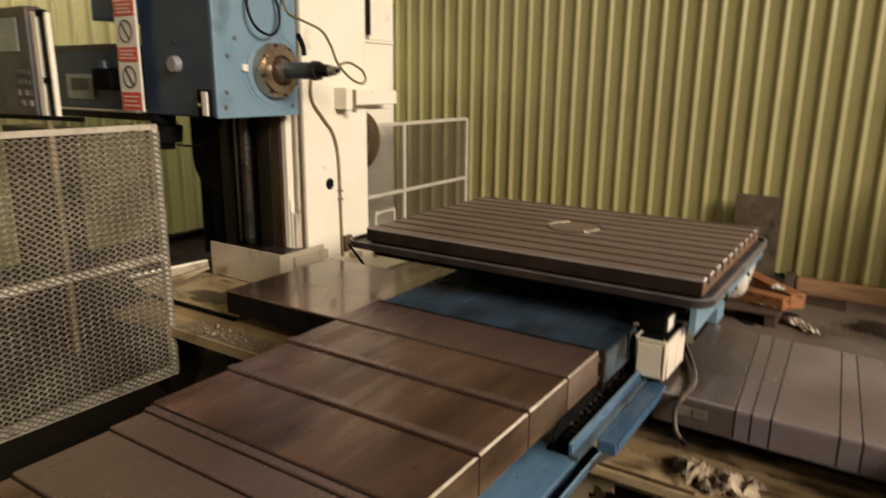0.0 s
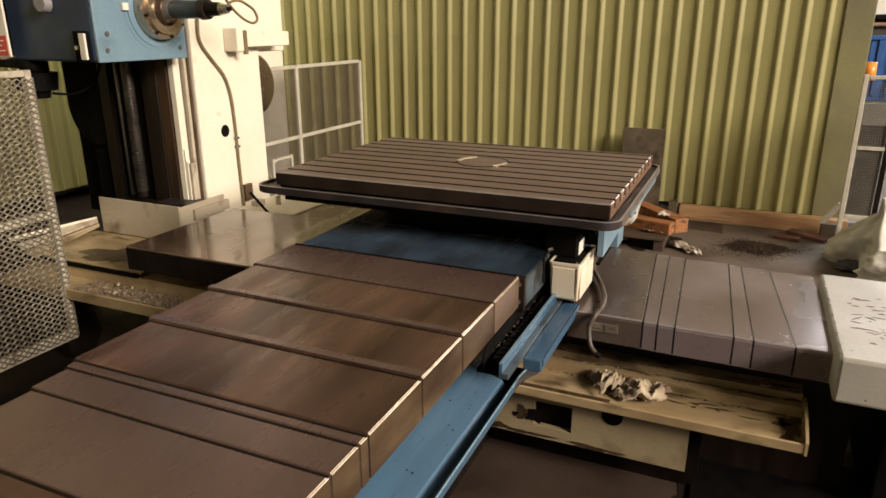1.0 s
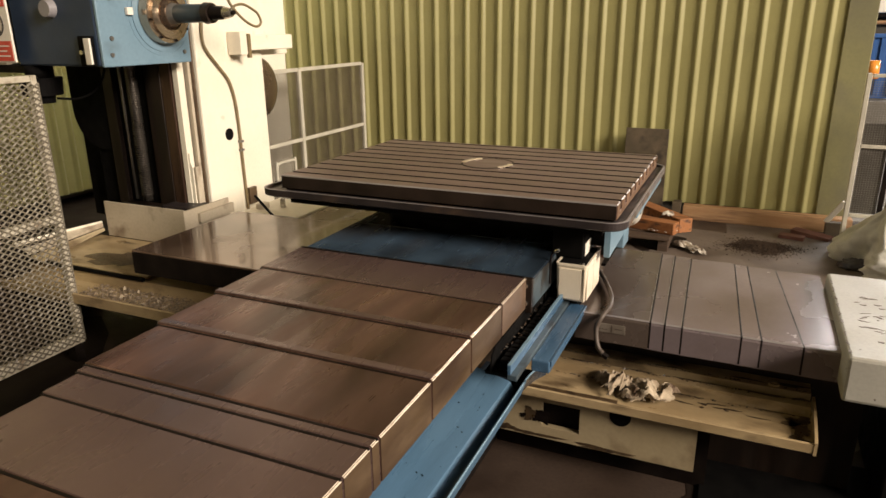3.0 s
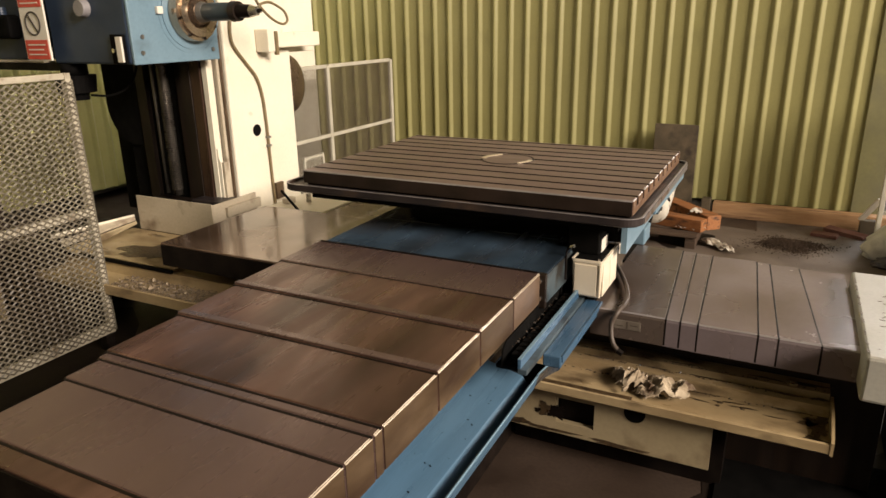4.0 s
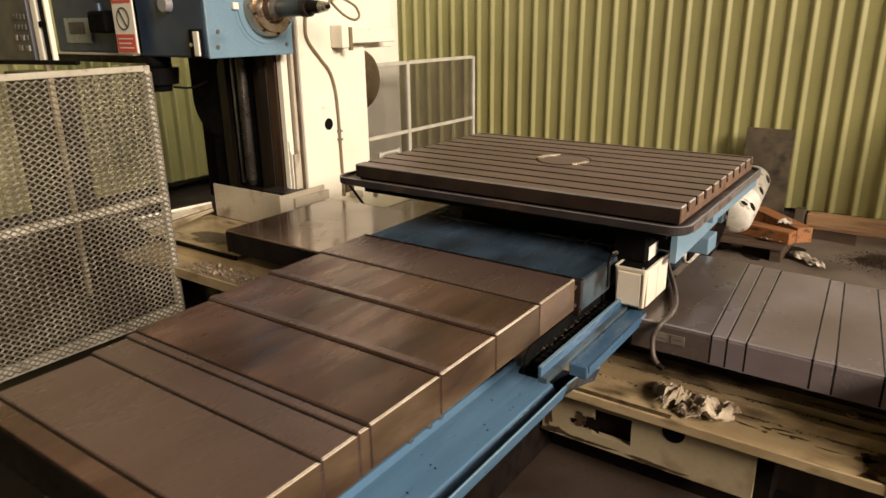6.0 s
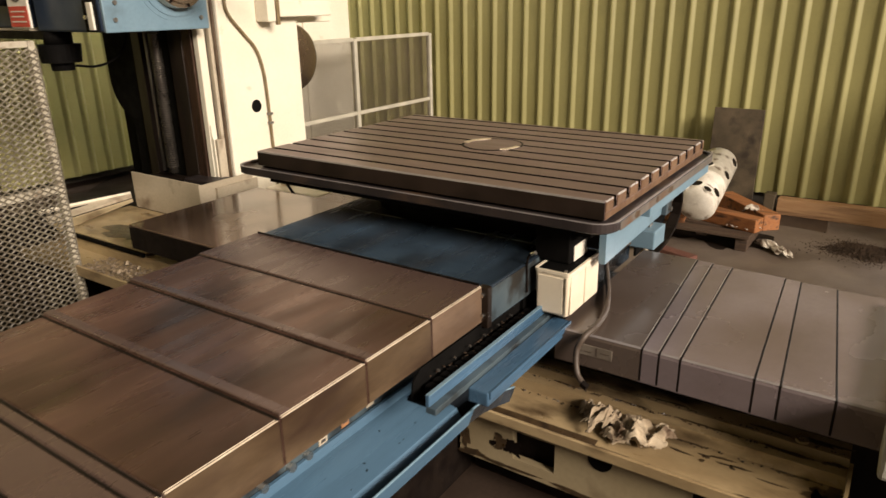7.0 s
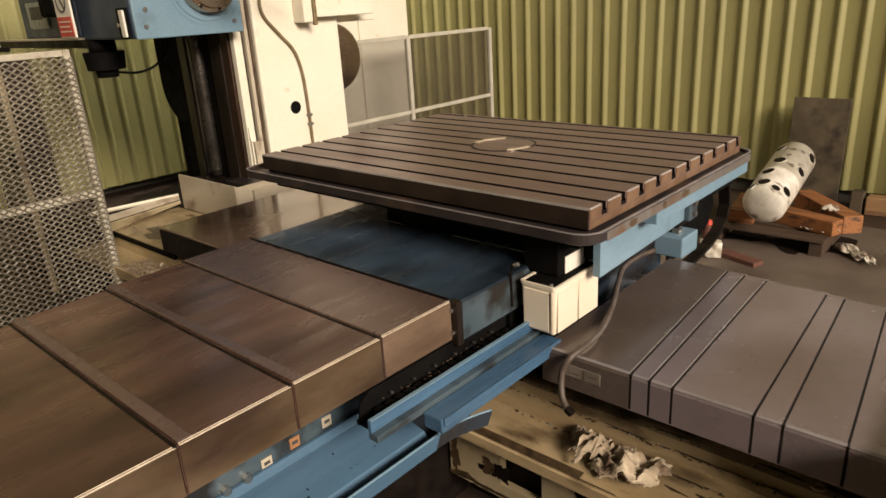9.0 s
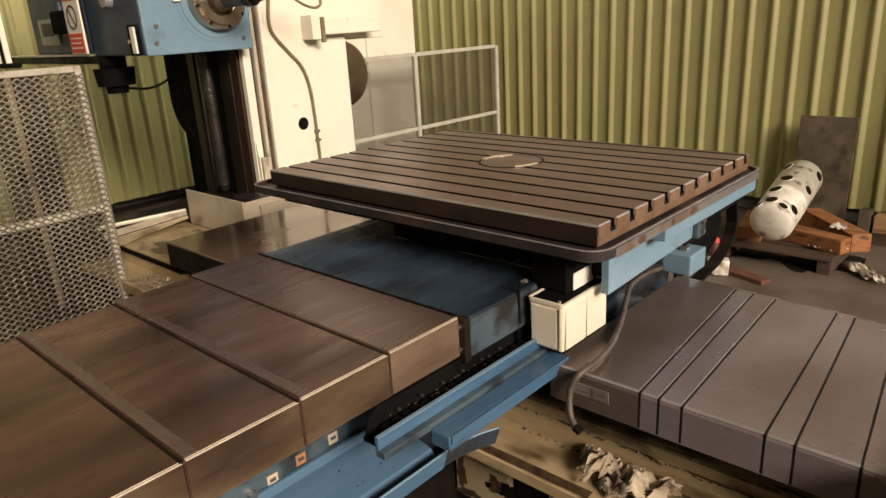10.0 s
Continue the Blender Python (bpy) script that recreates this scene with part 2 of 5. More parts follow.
M_CLOTH = mat("soiled_white_cloth", (0.38, 0.32, 0.25), (0.76, 0.71, 0.62), 22, (0.8, 0.95), 0, 0.2, 150,
              stain=((0.13, 0.085, 0.055), 13, 0.52, 0.64))
M_RAG = mat("oily_rag_cloth", (0.23, 0.170, 0.108), (0.47, 0.380, 0.270), 16, (0.8, 0.95), 0, 0.2, 150,
            stain=((0.10, 0.06, 0.035), 13, 0.50, 0.64))
M_NOSE = mat("pale_ground_steel", (0.46, 0.36, 0.26), (0.58, 0.47, 0.36), 6, (0.16, 0.32), 0.9, 0.03, 100)
M_PLASTIC = mat("milky_plastic_sheet", (0.62, 0.595, 0.53), (0.78, 0.755, 0.69), 7, (0.35, 0.60), 0, 0.05, 80, spec=0.35)
M_PLASTIC.node_tree.nodes["Principled BSDF"].inputs["Transmission Weight"].default_value = 0.25
M_WHITE = mat("flaking_white_paint", (0.37, 0.35, 0.305), (0.43, 0.41, 0.36), 3, (0.4, 0.6), 0, 0.03, 80,
              stain=((0.12, 0.10, 0.08), 26, 0.69, 0.72))
M_SCALE = mat("bare_grey_brown_steel", (0.13, 0.105, 0.08), (0.20, 0.165, 0.13), 14, (0.5, 0.7), 0.1, 0.05, 90)
M_SPOT = mat("spotted_white_paint", (0.50, 0.45, 0.375), (0.68, 0.635, 0.555), 9, (0.4, 0.6), 0, 0.1, 80,
             stain=((0.16, 0.115, 0.080), 12, 0.58, 0.69))
M_ARBOR = mat("dark_teal_oiled_steel", (0.050, 0.058, 0.056), (0.080, 0.088, 0.084), 8, (0.28, 0.42), 0.5, 0.02, 90)
M_KNOB = mat("greyed_knob_plastic", (0.20, 0.185, 0.19), (0.27, 0.25, 0.25), 12, (0.35, 0.5), 0, 0.02, 80)
M_DUSTY_GREEN = mat("dusty_green_flashing", (0.196, 0.182, 0.082), (0.228, 0.210, 0.096), 1.4, (0.5, 0.65), 0, 0.03, 40,
                    stain=((0.125, 0.112, 0.080), 1.6, 0.45, 0.75))
M_BOX = mat("ivory_plastic", (0.66, 0.57, 0.44), (0.71, 0.62, 0.49), 3, (0.3, 0.45), 0, 0.01, 80,
            stain=((0.50, 0.39, 0.25), 5, 0.66, 0.85), grain=0.04)
M_RED = mat("red_print", (0.52, 0.055, 0.035), (0.60, 0.08, 0.05), 12, (0.4, 0.6), 0, 0.02, 80)
M_PAPER = mat("white_print", (0.70, 0.64, 0.55), (0.74, 0.69, 0.60), 12, (0.5, 0.7), 0, 0.02, 80)
M_INK = mat("dark_print", (0.05, 0.04, 0.04), (0.07, 0.06, 0.05), 12, (0.5, 0.7), 0, 0.02, 80)
M_TAG = mat("faded_orange_paper", (0.38, 0.17, 0.06), (0.24, 0.12, 0.06), 40, (0.6, 0.8), 0, 0.05, 80)
M_ORANGE = mat("orange_lamp_plastic", (0.72, 0.25, 0.03), (0.78, 0.30, 0.05), 12, (0.25, 0.4), 0, 0.02, 80)
M_CABLE = mat("brown_cable_sheath", (0.16, 0.115, 0.055), (0.22, 0.16, 0.08), 20, (0.45, 0.6), 0, 0.05, 80)
M_HOSE = mat("grey_rubber_hose", (0.052, 0.036, 0.026), (0.090, 0.066, 0.050), 20, (0.45, 0.6), 0, 0.05, 120)
M_CONTAINER = mat("blue_container_paint", (0.02, 0.085, 0.28), (0.03, 0.11, 0.33), 3, (0.4, 0.6), 0, 0.05, 40)
M_CHIPS = mat("swarf_and_grit", (0.085, 0.060, 0.040), (0.24, 0.18, 0.12), 60, (0.5, 0.8), 0.0, 0.5, 200)
M_SCREEN = mat("grey_display_plate", (0.20, 0.21, 0.20), (0.26, 0.27, 0.25), 10, (0.25, 0.4), 0, 0.02, 80)
M_DRUM = mat("oily_bronze_drum", (0.22, 0.155, 0.110), (0.30, 0.22, 0.16), 3, (0.20, 0.32), 0.85, 0.03, 60)
M_MAROON = mat("dark_red_paint", (0.105, 0.040, 0.030), (0.145, 0.060, 0.044), 10, (0.5, 0.7), 0, 0.1, 80)

# ---- builders ----


def box(bm, x0, x1, y0, y1, z0, z1, bevel=0.0, turn=None):
    m = Matrix.Translation(((x0 + x1) / 2, (y0 + y1) / 2, (z0 + z1) / 2)) @ Matrix.Diagonal((abs(x1 - x0), abs(y1 - y0), abs(z1 - z0), 1))
    made = bmesh.ops.create_cube(bm, size=1, matrix=(turn or Matrix()) @ m)["verts"]
    if bevel:
        edges = list({e for v in made for e in v.link_edges})
        bmesh.ops.bevel(bm, geom=edges, offset=bevel, segments=2, affect="EDGES", profile=0.5)
    return bm


def bx(x0, x1, y0, y1, z0, z1, bevel=0.0, turn=None):
    return box(bmesh.new(), x0, x1, y0, y1, z0, z1, bevel, turn)


def rod(bm, a, b, r1, r2=None, seg=16):
    a, b = Vector(a), Vector(b)
    turn = (b - a).to_track_quat("Z", "Y").to_matrix().to_4x4()
    bmesh.ops.create_cone(bm, cap_ends=True, segments=seg, radius1=r1, radius2=r1 if r2 is None else r2, depth=(b - a).length,
                          matrix=Matrix.Translation((a + b) / 2) @ turn)
    return bm


def rd(a, b, r1, r2=None, seg=16):
    return rod(bmesh.new(), a, b, r1, r2, seg)


def ring(centre, axis, r_in, r_out, depth, seg=40):
    """A flat ring whose axis is 'X', 'Y' or 'Z'."""
    bm = bmesh.new()
    rows = []
    for r, h in ((r_in, 0), (r_out, 0), (r_out, depth), (r_in, depth)):
        row = []
        for k in range(seg):
            a = 2 * math.pi * k / seg
            p = {"X": (h, r * math.cos(a), r * math.sin(a)), "Y": (r * math.sin(a), h, r * math.cos(a)), "Z": (r * math.cos(a), r * math.sin(a), h)}[axis]
            row.append(bm.verts.new(Vector(centre) + Vector(p)))
        rows.append(row)
    for i in range(4):
        for k in range(seg):
            bm.faces.new((rows[i][k], rows[i][(k + 1) % seg], rows[(i + 1) % 4][(k + 1) % seg], rows[(i + 1) % 4][k]))
    bmesh.ops.recalc_face_normals(bm, faces=bm.faces)
    return bm


def tube(points, r, seg=10, steps=8):
    """A round tube along a smooth line through the points."""
    p = [Vector(q) for q in points]
    p = [2 * p[0] - p[1]] + p + [2 * p[-1] - p[-2]]
    line = []
    for i in range(1, len(p) - 2):
        for k in range(steps):
            t = k / steps
            line.append(0.5 * ((2 * p[i]) + (p[i + 1] - p[i - 1]) * t + (2 * p[i - 1] - 5 * p[i] + 4 * p[i + 1] - p[i + 2]) * t * t
                               + (3 * p[i] - p[i - 1] - 3 * p[i + 1] + p[i + 2]) * t ** 3))
    line.append(p[-2])
    bm, rows, side = bmesh.new(), [], None
    for i, c in enumerate(line):
        d = (line[min(i + 1, len(line) - 1)] - line[max(i - 1, 0)]).normalized()
        side = d.orthogonal().normalized() if side is None else (side - d * side.dot(d)).normalized()
        up = d.cross(side)
        rows.append([bm.verts.new(c + r * (side * math.cos(2 * math.pi * k / seg) + up * math.sin(2 * math.pi * k / seg))) for k in range(seg)])
    for a, b in zip(rows, rows[1:]):
        for k in range(seg):
            bm.faces.new((a[k], a[(k + 1) % seg], b[(k + 1) % seg], b[k]))
    bm.faces.new(rows[0][::-1])
    bm.faces.new(rows[-1])
    return bm


def prism(profile, axis, a, b):
    """A closed profile pushed from a to b: profile in (y, z) along 'X', in (x, z) along 'Y', in (x, y) along 'Z'."""
    bm = bmesh.new()
    put = {"X": lambda u, v, w: (w, u, v), "Y": lambda u, v, w: (u, w, v), "Z": lambda u, v, w: (u, v, w)}[axis]
    lo = [bm.verts.new(put(u, v, a)) for u, v in profile]
    hi = [bm.verts.new(put(u, v, b)) for u, v in profile]
    n = len(profile)
    for k in range(n):
        bm.faces.new((lo[k], lo[(k + 1) % n], hi[(k + 1) % n], hi[k]))
    bm.faces.new(lo[::-1])
    bm.faces.new(hi)
    bmesh.ops.recalc_face_normals(bm, faces=bm.faces)
    return bm


def mesh_of(bm, material, smooth=False):
    me = bpy.data.meshes.new("mesh")
    for f in bm.faces:
        f.smooth = smooth and len(f.verts) < 9
    bm.to_mesh(me)
    bm.free()
    me.materials.append(material)
    return me


def thing(name, at, label, category, group="", kind=""):
    ob = new(name)
    ob.location = at
    ob.empty_display_size = 0.05
    return tagged(ob, label, category, group, kind)


def part(name, bm, material, parent, label="", smooth=False, data=None):
    ob = new(name, data or mesh_of(bm, material, smooth))
    ob.parent = parent
    top = parent.parent is None and parent.type == "EMPTY"
    ob.matrix_parent_inverse = Matrix.Translation(-parent.location) if top else Matrix()
    if label:
        ob["label"] = label
    return ob


def solid(name, bm, material, label, category, kind="", smooth=False, group=""):
    return tagged(new(name, mesh_of(bm, material, smooth)), label, category, group, kind)


def crumple(centre, size, seed, folds=5.0, sub=4, lift=0.0, amp=1.0):
    """A crumpled lump: a ball pressed flat and creased."""
    bm = bmesh.new()
    bmesh.ops.create_icosphere(bm, subdivisions=sub, radius=1)
    off = Vector((seed * 7.3, seed * 3.1, seed * 5.7))
    for v in bm.verts:
        d = v.co.normalized()
        n1 = 1 - abs(noise.noise(d * folds * 0.5 + off)) * 2
        n2 = 1 - abs(noise.noise(d * folds + off * 2)) * 2
        n3 = noise.noise(d * folds * 2.7 + off * 3)
        r = 0.72 + amp * (0.30 * n1 + 0.16 * n2 + 0.07 * n3)
        v.co = Vector((d.x * size[0], d.y * size[1], d.z * size[2])) * r
        v.co.z = max(v.co.z, -size[2] * 0.35)
        v.co += Vector(centre) + Vector((0, 0, size[2] * 0.35 + lift))
    return bm


def cloth(centre, size, seed, lift=0.03, folds=9.0, n=30, turn=0.0):
    """A dropped rag: a sheet drawn together into sharp folds, with an uneven outline and 2 mm thickness."""
    off = Vector((seed * 4.7, seed * 9.1, seed * 2.3))
    c, s = math.cos(turn), math.sin(turn)
    grid = {}
    bm = bmesh.new()
    for i in range(n + 1):
        for j in range(n + 1):
            u, v = 2 * i / n - 1, 2 * j / n - 1
            q = Vector((u, v, 0))
            if math.hypot(u, v) > 0.86 + 0.30 * noise.noise(q * 2.2 + off):
                continue
            wu, wv = noise.noise(q * 1.7 + off), noise.noise(q * 1.7 - off)
            p = Vector((u + 0.35 * wu, v + 0.35 * wv, 0))
            ridge = 1 - 2 * abs(noise.noise(Vector((p.x * folds * 0.28, p.y * folds * 0.11, 0)) + off))
            ridge2 = 1 - 2 * abs(noise.noise(Vector((p.x * folds * 0.2, p.y * folds * 0.5, 3)) - off))
            z = lift * max(0.02, (0.55 * ridge + 0.45 * ridge2 + 0.35) * (1.05 - 0.75 * (u * u + v * v)))
            x, y = size[0] * p.x + 0.25 * lift * ridge2, size[1] * p.y + 0.25 * lift * ridge
            grid[i, j] = Vector((centre[0] + x * c - y * s, centre[1] + x * s + y * c, centre[2] + z))
    top = {k: bm.verts.new(p + Vector((0, 0, 0.002))) for k, p in grid.items()}
    low = {k: bm.verts.new(p) for k, p in grid.items()}
    edges = {}
    for i in range(n):
        for j in range(n):
            ks = ((i, j), (i + 1, j), (i + 1, j + 1), (i, j + 1))
            if all(k in top for k in ks):
                bm.faces.new([top[k] for k in ks])
                bm.faces.new([low[k] for k in ks[::-1]])
                for a, b in zip(ks, ks[1:] + ks[:1]):
                    edges[a, b] = 1
    for a, b in edges:
        if (b, a) not in edges:
            bm.faces.new((top[b], top[a], low[a], low[b]))
    loose = [v for v in bm.verts if not v.link_faces]
    bmesh.ops.delete(bm, geom=loose, context="VERTS")
    return bm


def drape(centre, radius, height, seed, lean=(0.0, 0.0)):
    """A slumped plastic bag: creased folds drawn up into a ragged loose peak."""
    rnd = random.Random(seed)
    ph = [rnd.uniform(0, 6.3) for _ in range(5)]
    bm, rows, seg, rings = bmesh.new(), [], 84, 30
    for i in range(rings + 1):
        t = i / rings
        body = radius * (1.0 - 0.25 * t) * max(0.0, 1 - (t / 0.78) ** 1.5) + 0.034
        q = body * (1 - 0.55 * max(0.0, t - 0.80) / 0.20)
        row = []
        for k in range(seg):
            a = 2 * math.pi * k / seg
            pleat = 0.10 * math.sin(4 * a + ph[0] + 1.5 * t) + 0.07 * math.sin(7 * a + ph[1] - 2 * t) + 0.06 * abs(math.sin(6 * a + ph[2])) + 0.05 * math.sin(13 * a + ph[3] + 3 * t)
            wob = 1 + pleat * (0.7 + 0.8 * t) + 0.34 * noise.noise(Vector((math.cos(a) * 1.6, math.sin(a) * 1.6, t * 3 + seed))) + 0.16 * noise.noise(Vector((math.cos(a) * 5, math.sin(a) * 5, t * 9 + seed)))
            row.append(bm.verts.new((centre[0] + q * wob * math.cos(a) + lean[0] * t, centre[1] + q * wob * math.sin(a) + lean[1] * t, centre[2] + height * t)))
        rows.append(row)
    for a, b in zip(rows, rows[1:]):
        for k in range(seg):
            bm.faces.new((a[k], a[(k + 1) % seg], b[(k + 1) % seg], b[k]))
    bm.faces.new(rows[0][::-1])
    bm.faces.new(rows[-1])
    return bm


def holed(x0, x1, z0, z1, hx0, hx1, hz0, hz1, y0, y1):
    """A plate facing south with one square opening through it."""
    bm = bmesh.new()
    xs, zs = (x0, hx0, hx1, x1), (z0, hz0, hz1, z1)
    v = {(i, j, k): bm.verts.new((xs[i], (y0, y1)[k], zs[j])) for i in range(4) for j in range(4) for k in range(2)}
    for i in range(3):
        for j in range(3):
            if (i, j) != (1, 1):
                bm.faces.new([v[i, j, 0], v[i + 1, j, 0], v[i + 1, j + 1, 0], v[i, j + 1, 0]])
                bm.faces.new([v[i, j, 1], v[i, j + 1, 1], v[i + 1, j + 1, 1], v[i + 1, j, 1]])
    loops = ([(0, 0), (1, 0), (2, 0), (3, 0), (3, 1), (3, 2), (3, 3), (2, 3), (1, 3), (0, 3), (0, 2), (0, 1)], [(1, 1), (2, 1), (2, 2), (1, 2)])
    for lp in loops:
        for a, b in zip(lp, lp[1:] + lp[:1]):
            bm.faces.new([v[(*a, 0)], v[(*a, 1)], v[(*b, 1)], v[(*b, 0)]])
    bmesh.ops.recalc_face_normals(bm, faces=bm.faces)
    return bm


def blot(x, y, z, rx, ry, seed, turn=0.0, thick=0.0012):
    """A thin irregular oil blot lying on a level surface."""
    rnd = random.Random(seed)
    ph = [rnd.uniform(0, 6.3) for _ in range(4)]
    c, s = math.cos(turn), math.sin(turn)
    pts = []
    for k in range(60):
        a = 2 * math.pi * k / 60
        q = 1 + 0.24 * math.sin(2 * a + ph[0]) + 0.18 * math.sin(3 * a + ph[1]) + 0.12 * math.sin(5 * a + ph[2]) + 0.10 * math.sin(9 * a + ph[3]) + 0.07 * math.sin(16 * a + ph[0]) + rnd.uniform(-0.06, 0.06)
        u, v = rx * q * math.cos(a), ry * q * math.sin(a)
        pts.append((x + u * c - v * s, y + u * s + v * c))
    return prism(pts, "Z", z, z + thick)

# ---- setting ----
solid("floor", bx(-7.2, 20.2, -12.0, 14.2, -0.2, 0.0), M_FLOOR, "oil-stained brown concrete workshop floor", "floor", "structure")
solid("ceiling", bx(-7.2, 20.2, -12.0, 14.2, 13.2, 13.4), M_HALL, "dull plain workshop ceiling", "ceiling", "structure")
solid("wall_south", bx(-7.2, 20.2, -12.2, -12.0, -0.2, 13.4), M_HALL, "plain dull workshop wall", "wall", "structure")
solid("wall_far", bx(0.8, 20.2, 14.2, 14.4, -0.2, 13.4), M_HALL, "far pale workshop wall", "wall", "structure")

solid("floor_north", bx(0.80, 13.0, 7.30, 14.2, 0.0, 0.005), M_SLAB, "pale concrete floor beyond the wall end", "floor", "structure")

# east wall with the high glazed opening
east = bmesh.new()
box(east, 20.0, 20.2, -12.0, -8.4, 0, 13.2)
box(east, 20.0, 20.2, 2.5, 14.2, 0, 13.2)
box(east, 20.0, 20.2, -8.4, 2.5, 13.15, 13.2)
box(east, 20.0, 20.2, -8.4, 2.5, 0, 7.8)
solid("wall_east", east, M_HALL, "plain workshop wall with a high glazed opening", "wall", "structure")

PITCH, DEEP, RIB = 0.17576, 0.024, 0.0618


def sheet_profile(n):
    """Cladding in (along, out): wide flat pans between narrow rounded ribs, 6 mm thick."""
    front = []
    for k in range(n):
        front.append((k * PITCH, 0.0))
        for q in range(-9, 10):
            d = q / 9
            front.append((k * PITCH + RIB + 0.042 * d, -DEEP * (0.5 + 0.5 * math.cos(math.pi * d)) ** 0.8))
    front.append((n * PITCH, 0.0))
    return front + [(u, v + 0.006) for u, v in front[::-1]]


sheet_north = mesh_of(prism(sheet_profile(4), "Z", 0.12, 13.2), M_GREEN)
north = thing("wall_north", (-3.0, 7.0, 0), "olive green corrugated steel cladding wall", "wall", kind="structure")
for k in range(11):
    ob = part("cladding_sheet", None, None, north, data=sheet_north)
    ob.location = (0.537 - 4 * PITCH * (k + 1), 7.0, 0)
part("flashing", bx(0.537, 0.76, 6.982, 7.06, 0.1, 13.2, 0.006), M_DUSTY_GREEN, north, "flat green corner flashing")
part("backing", bx(-7.1, 0.74, 7.06, 7.2, 0, 13.2), M_HALL, north)
west = thing("wall_west", (-6.68, 0, 0), "olive green corrugated steel cladding wall", "wall", kind="structure")
for k in range(26):
    ob = part("cladding_sheet", None, None, west, data=sheet_north)
    ob.matrix_basis = pose(-6.68, 7.0 - 4 * PITCH * (k + 1), 0, 0, 0, 90)
part("backing", bx(-7.2, -6.96, -12.0, 7.0, 0, 13.2), M_HALL, west)

# ---- brown telescopic covers of the cross slide ----
cross = thing("telescopic_cover", (-1.3, 1.5, 0.5), "brown oily steel telescopic way cover with stepped sections", "machine cover")
JOINTS = (2.345, 2.075, 1.798, 1.516, 1.232, 1.195, 1.078, 0.815, 0.752)
for k, (far, near) in enumerate(zip(JOINTS, JOINTS[1:])):
    x0, x1, z1 = -1.806 + 0.0125 * k, -0.803 - 0.0022 * k, 0.900 - 0.0035 * k
    shell = bmesh.new()
    box(shell, x0, x1, near + 0.004, far + (0.03 if k else 0), z1 - 0.012, z1, 0.004)
    box(shell, x1 - 0.012, x1, near + 0.004, far + (0.03 if k else 0), z1 - 0.122, z1 - 0.0125, 0.002)
    box(shell, x0, x0 + 0.012, near + 0.004, far + (0.03 if k else 0), z1 - 0.122, z1 - 0.0125, 0.002)
    box(shell, x0 + 0.012, x1 - 0.012, near + 0.006, near + 0.018, z1 - 0.122, z1 - 0.0125)
    part("cover_section", shell, M_COVER_OILY if k in (1, 2, 3, 7) else M_COVER, cross, "section with dark oil streaks" if k in (1, 2, 3, 7) else "")
    if k in (1, 2):
        part("lip_band", prism([(near + 0.005, z1 + 0.0002), (near + 0.005, z1 + 0.0030), (near + 0.009, z1 + 0.0042), (near + 0.034, z1 + 0.0040), (near + 0.038, z1 + 0.0002)], "X", x0 + 0.003, x1 - 0.005), M_COVER, cross, "matte brown folded lip")
    part("side_plate", bx(x1, x1 + 0.0015, near + 0.005, far - 0.001, z1 - 0.121, z1 - 0.005), M_SIDE_TAN if k == 0 else M_COVER_SIDE, cross, "lighter tan side" if k == 0 else "brown oil-stained side")
    # bright strip: edge wear together with the highlight on the bevel
    part("worn_edge", prism([(x1 - 0.0036, z1 + 0.0006), (x1 + 0.0018, z1 - 0.0042), (x1 - 0.0036, z1 - 0.0042)], "Y", near + 0.006, far - 0.002), M_EDGE_BRIGHT, cross, "bright edge strip for wear and highlight")
    if k < 7:
        lip = bmesh.new()
        box(lip, x0 + 0.004, x1 - 0.002, near - 0.007, near + 0.002, z1 - 0.010, z1 - 0.002, 0.002)
        box(lip, x1 - 0.010, x1 - 0.001, near - 0.007, near + 0.002, z1 - 0.120, z1 - 0.011, 0.002)
        part("wiper_lip", lip, M_SLOT, cross, "black rubber wiper strip")

# the cover's unlit end face, put in as near-black
part("end_plate", bx(-1.714, -0.822, 0.7505, 0.7555, 0.755, 0.868), M_SLOT, cross, "end plate, black for its unlit side")
far_lip = bmesh.new()
box(far_lip, -1.800, -0.812, 2.3455, 2.3515, 0.893, 0.9045, 0.002)
part("wiper_lip", far_lip, M_SLOT, cross, "black rubber wiper strip")

# cross bed under the covers, with its blue side, tags and gutter
bed_y = thing("cross_slide_bed", (-1.3, 1.6, 0), "blue painted cross slide bed under the covers", "machine bed")
part("body", bx(-1.70, -0.98, 0.86, 2.62, 0.52, 0.775, 0.008), M_BLUE_GRIME, bed_y)
# lower body in near-black: shade under the gutter put into its colour
part("plinth", bx(-1.68, -1.0, 0.88, 2.60, 0.0, 0.519), M_SLOT, bed_y, "plinth, black for the shade under the gutter")
part("way_rail", bx(-0.98, -0.90, 0.86, 2.60, 0.700, 0.765, 0.004), M_WAY, bed_y)
for y, z, m, lab in ((1.80, 0.600, M_BEIGE, "small soiled paper tag"), (1.89, 0.612, M_TAG, "small faded orange paper tag"), (2.0, 0.618, M_BEIGE, "small soiled paper tag")):
    part("tag", bx(-0.980, -0.976, y - 0.016, y + 0.016, z - 0.016, z + 0.016, 0.001), m, bed_y, lab)
    part("print", bx(-0.976, -0.9755, y - 0.009, y + 0.009, z - 0.004, z + 0.006), M_INK, bed_y, "dark printed mark")
for y in (1.58, 1.675, 1.735):
    part("bolt", rd((-0.982, y, 0.597), (-0.962, y, 0.597), 0.013, seg=6), M_STEEL, bed_y)
gut = thing("coolant_gutter", (-0.87, 1.5, 0.45), "light blue painted sheet steel coolant gutter", "gutter")
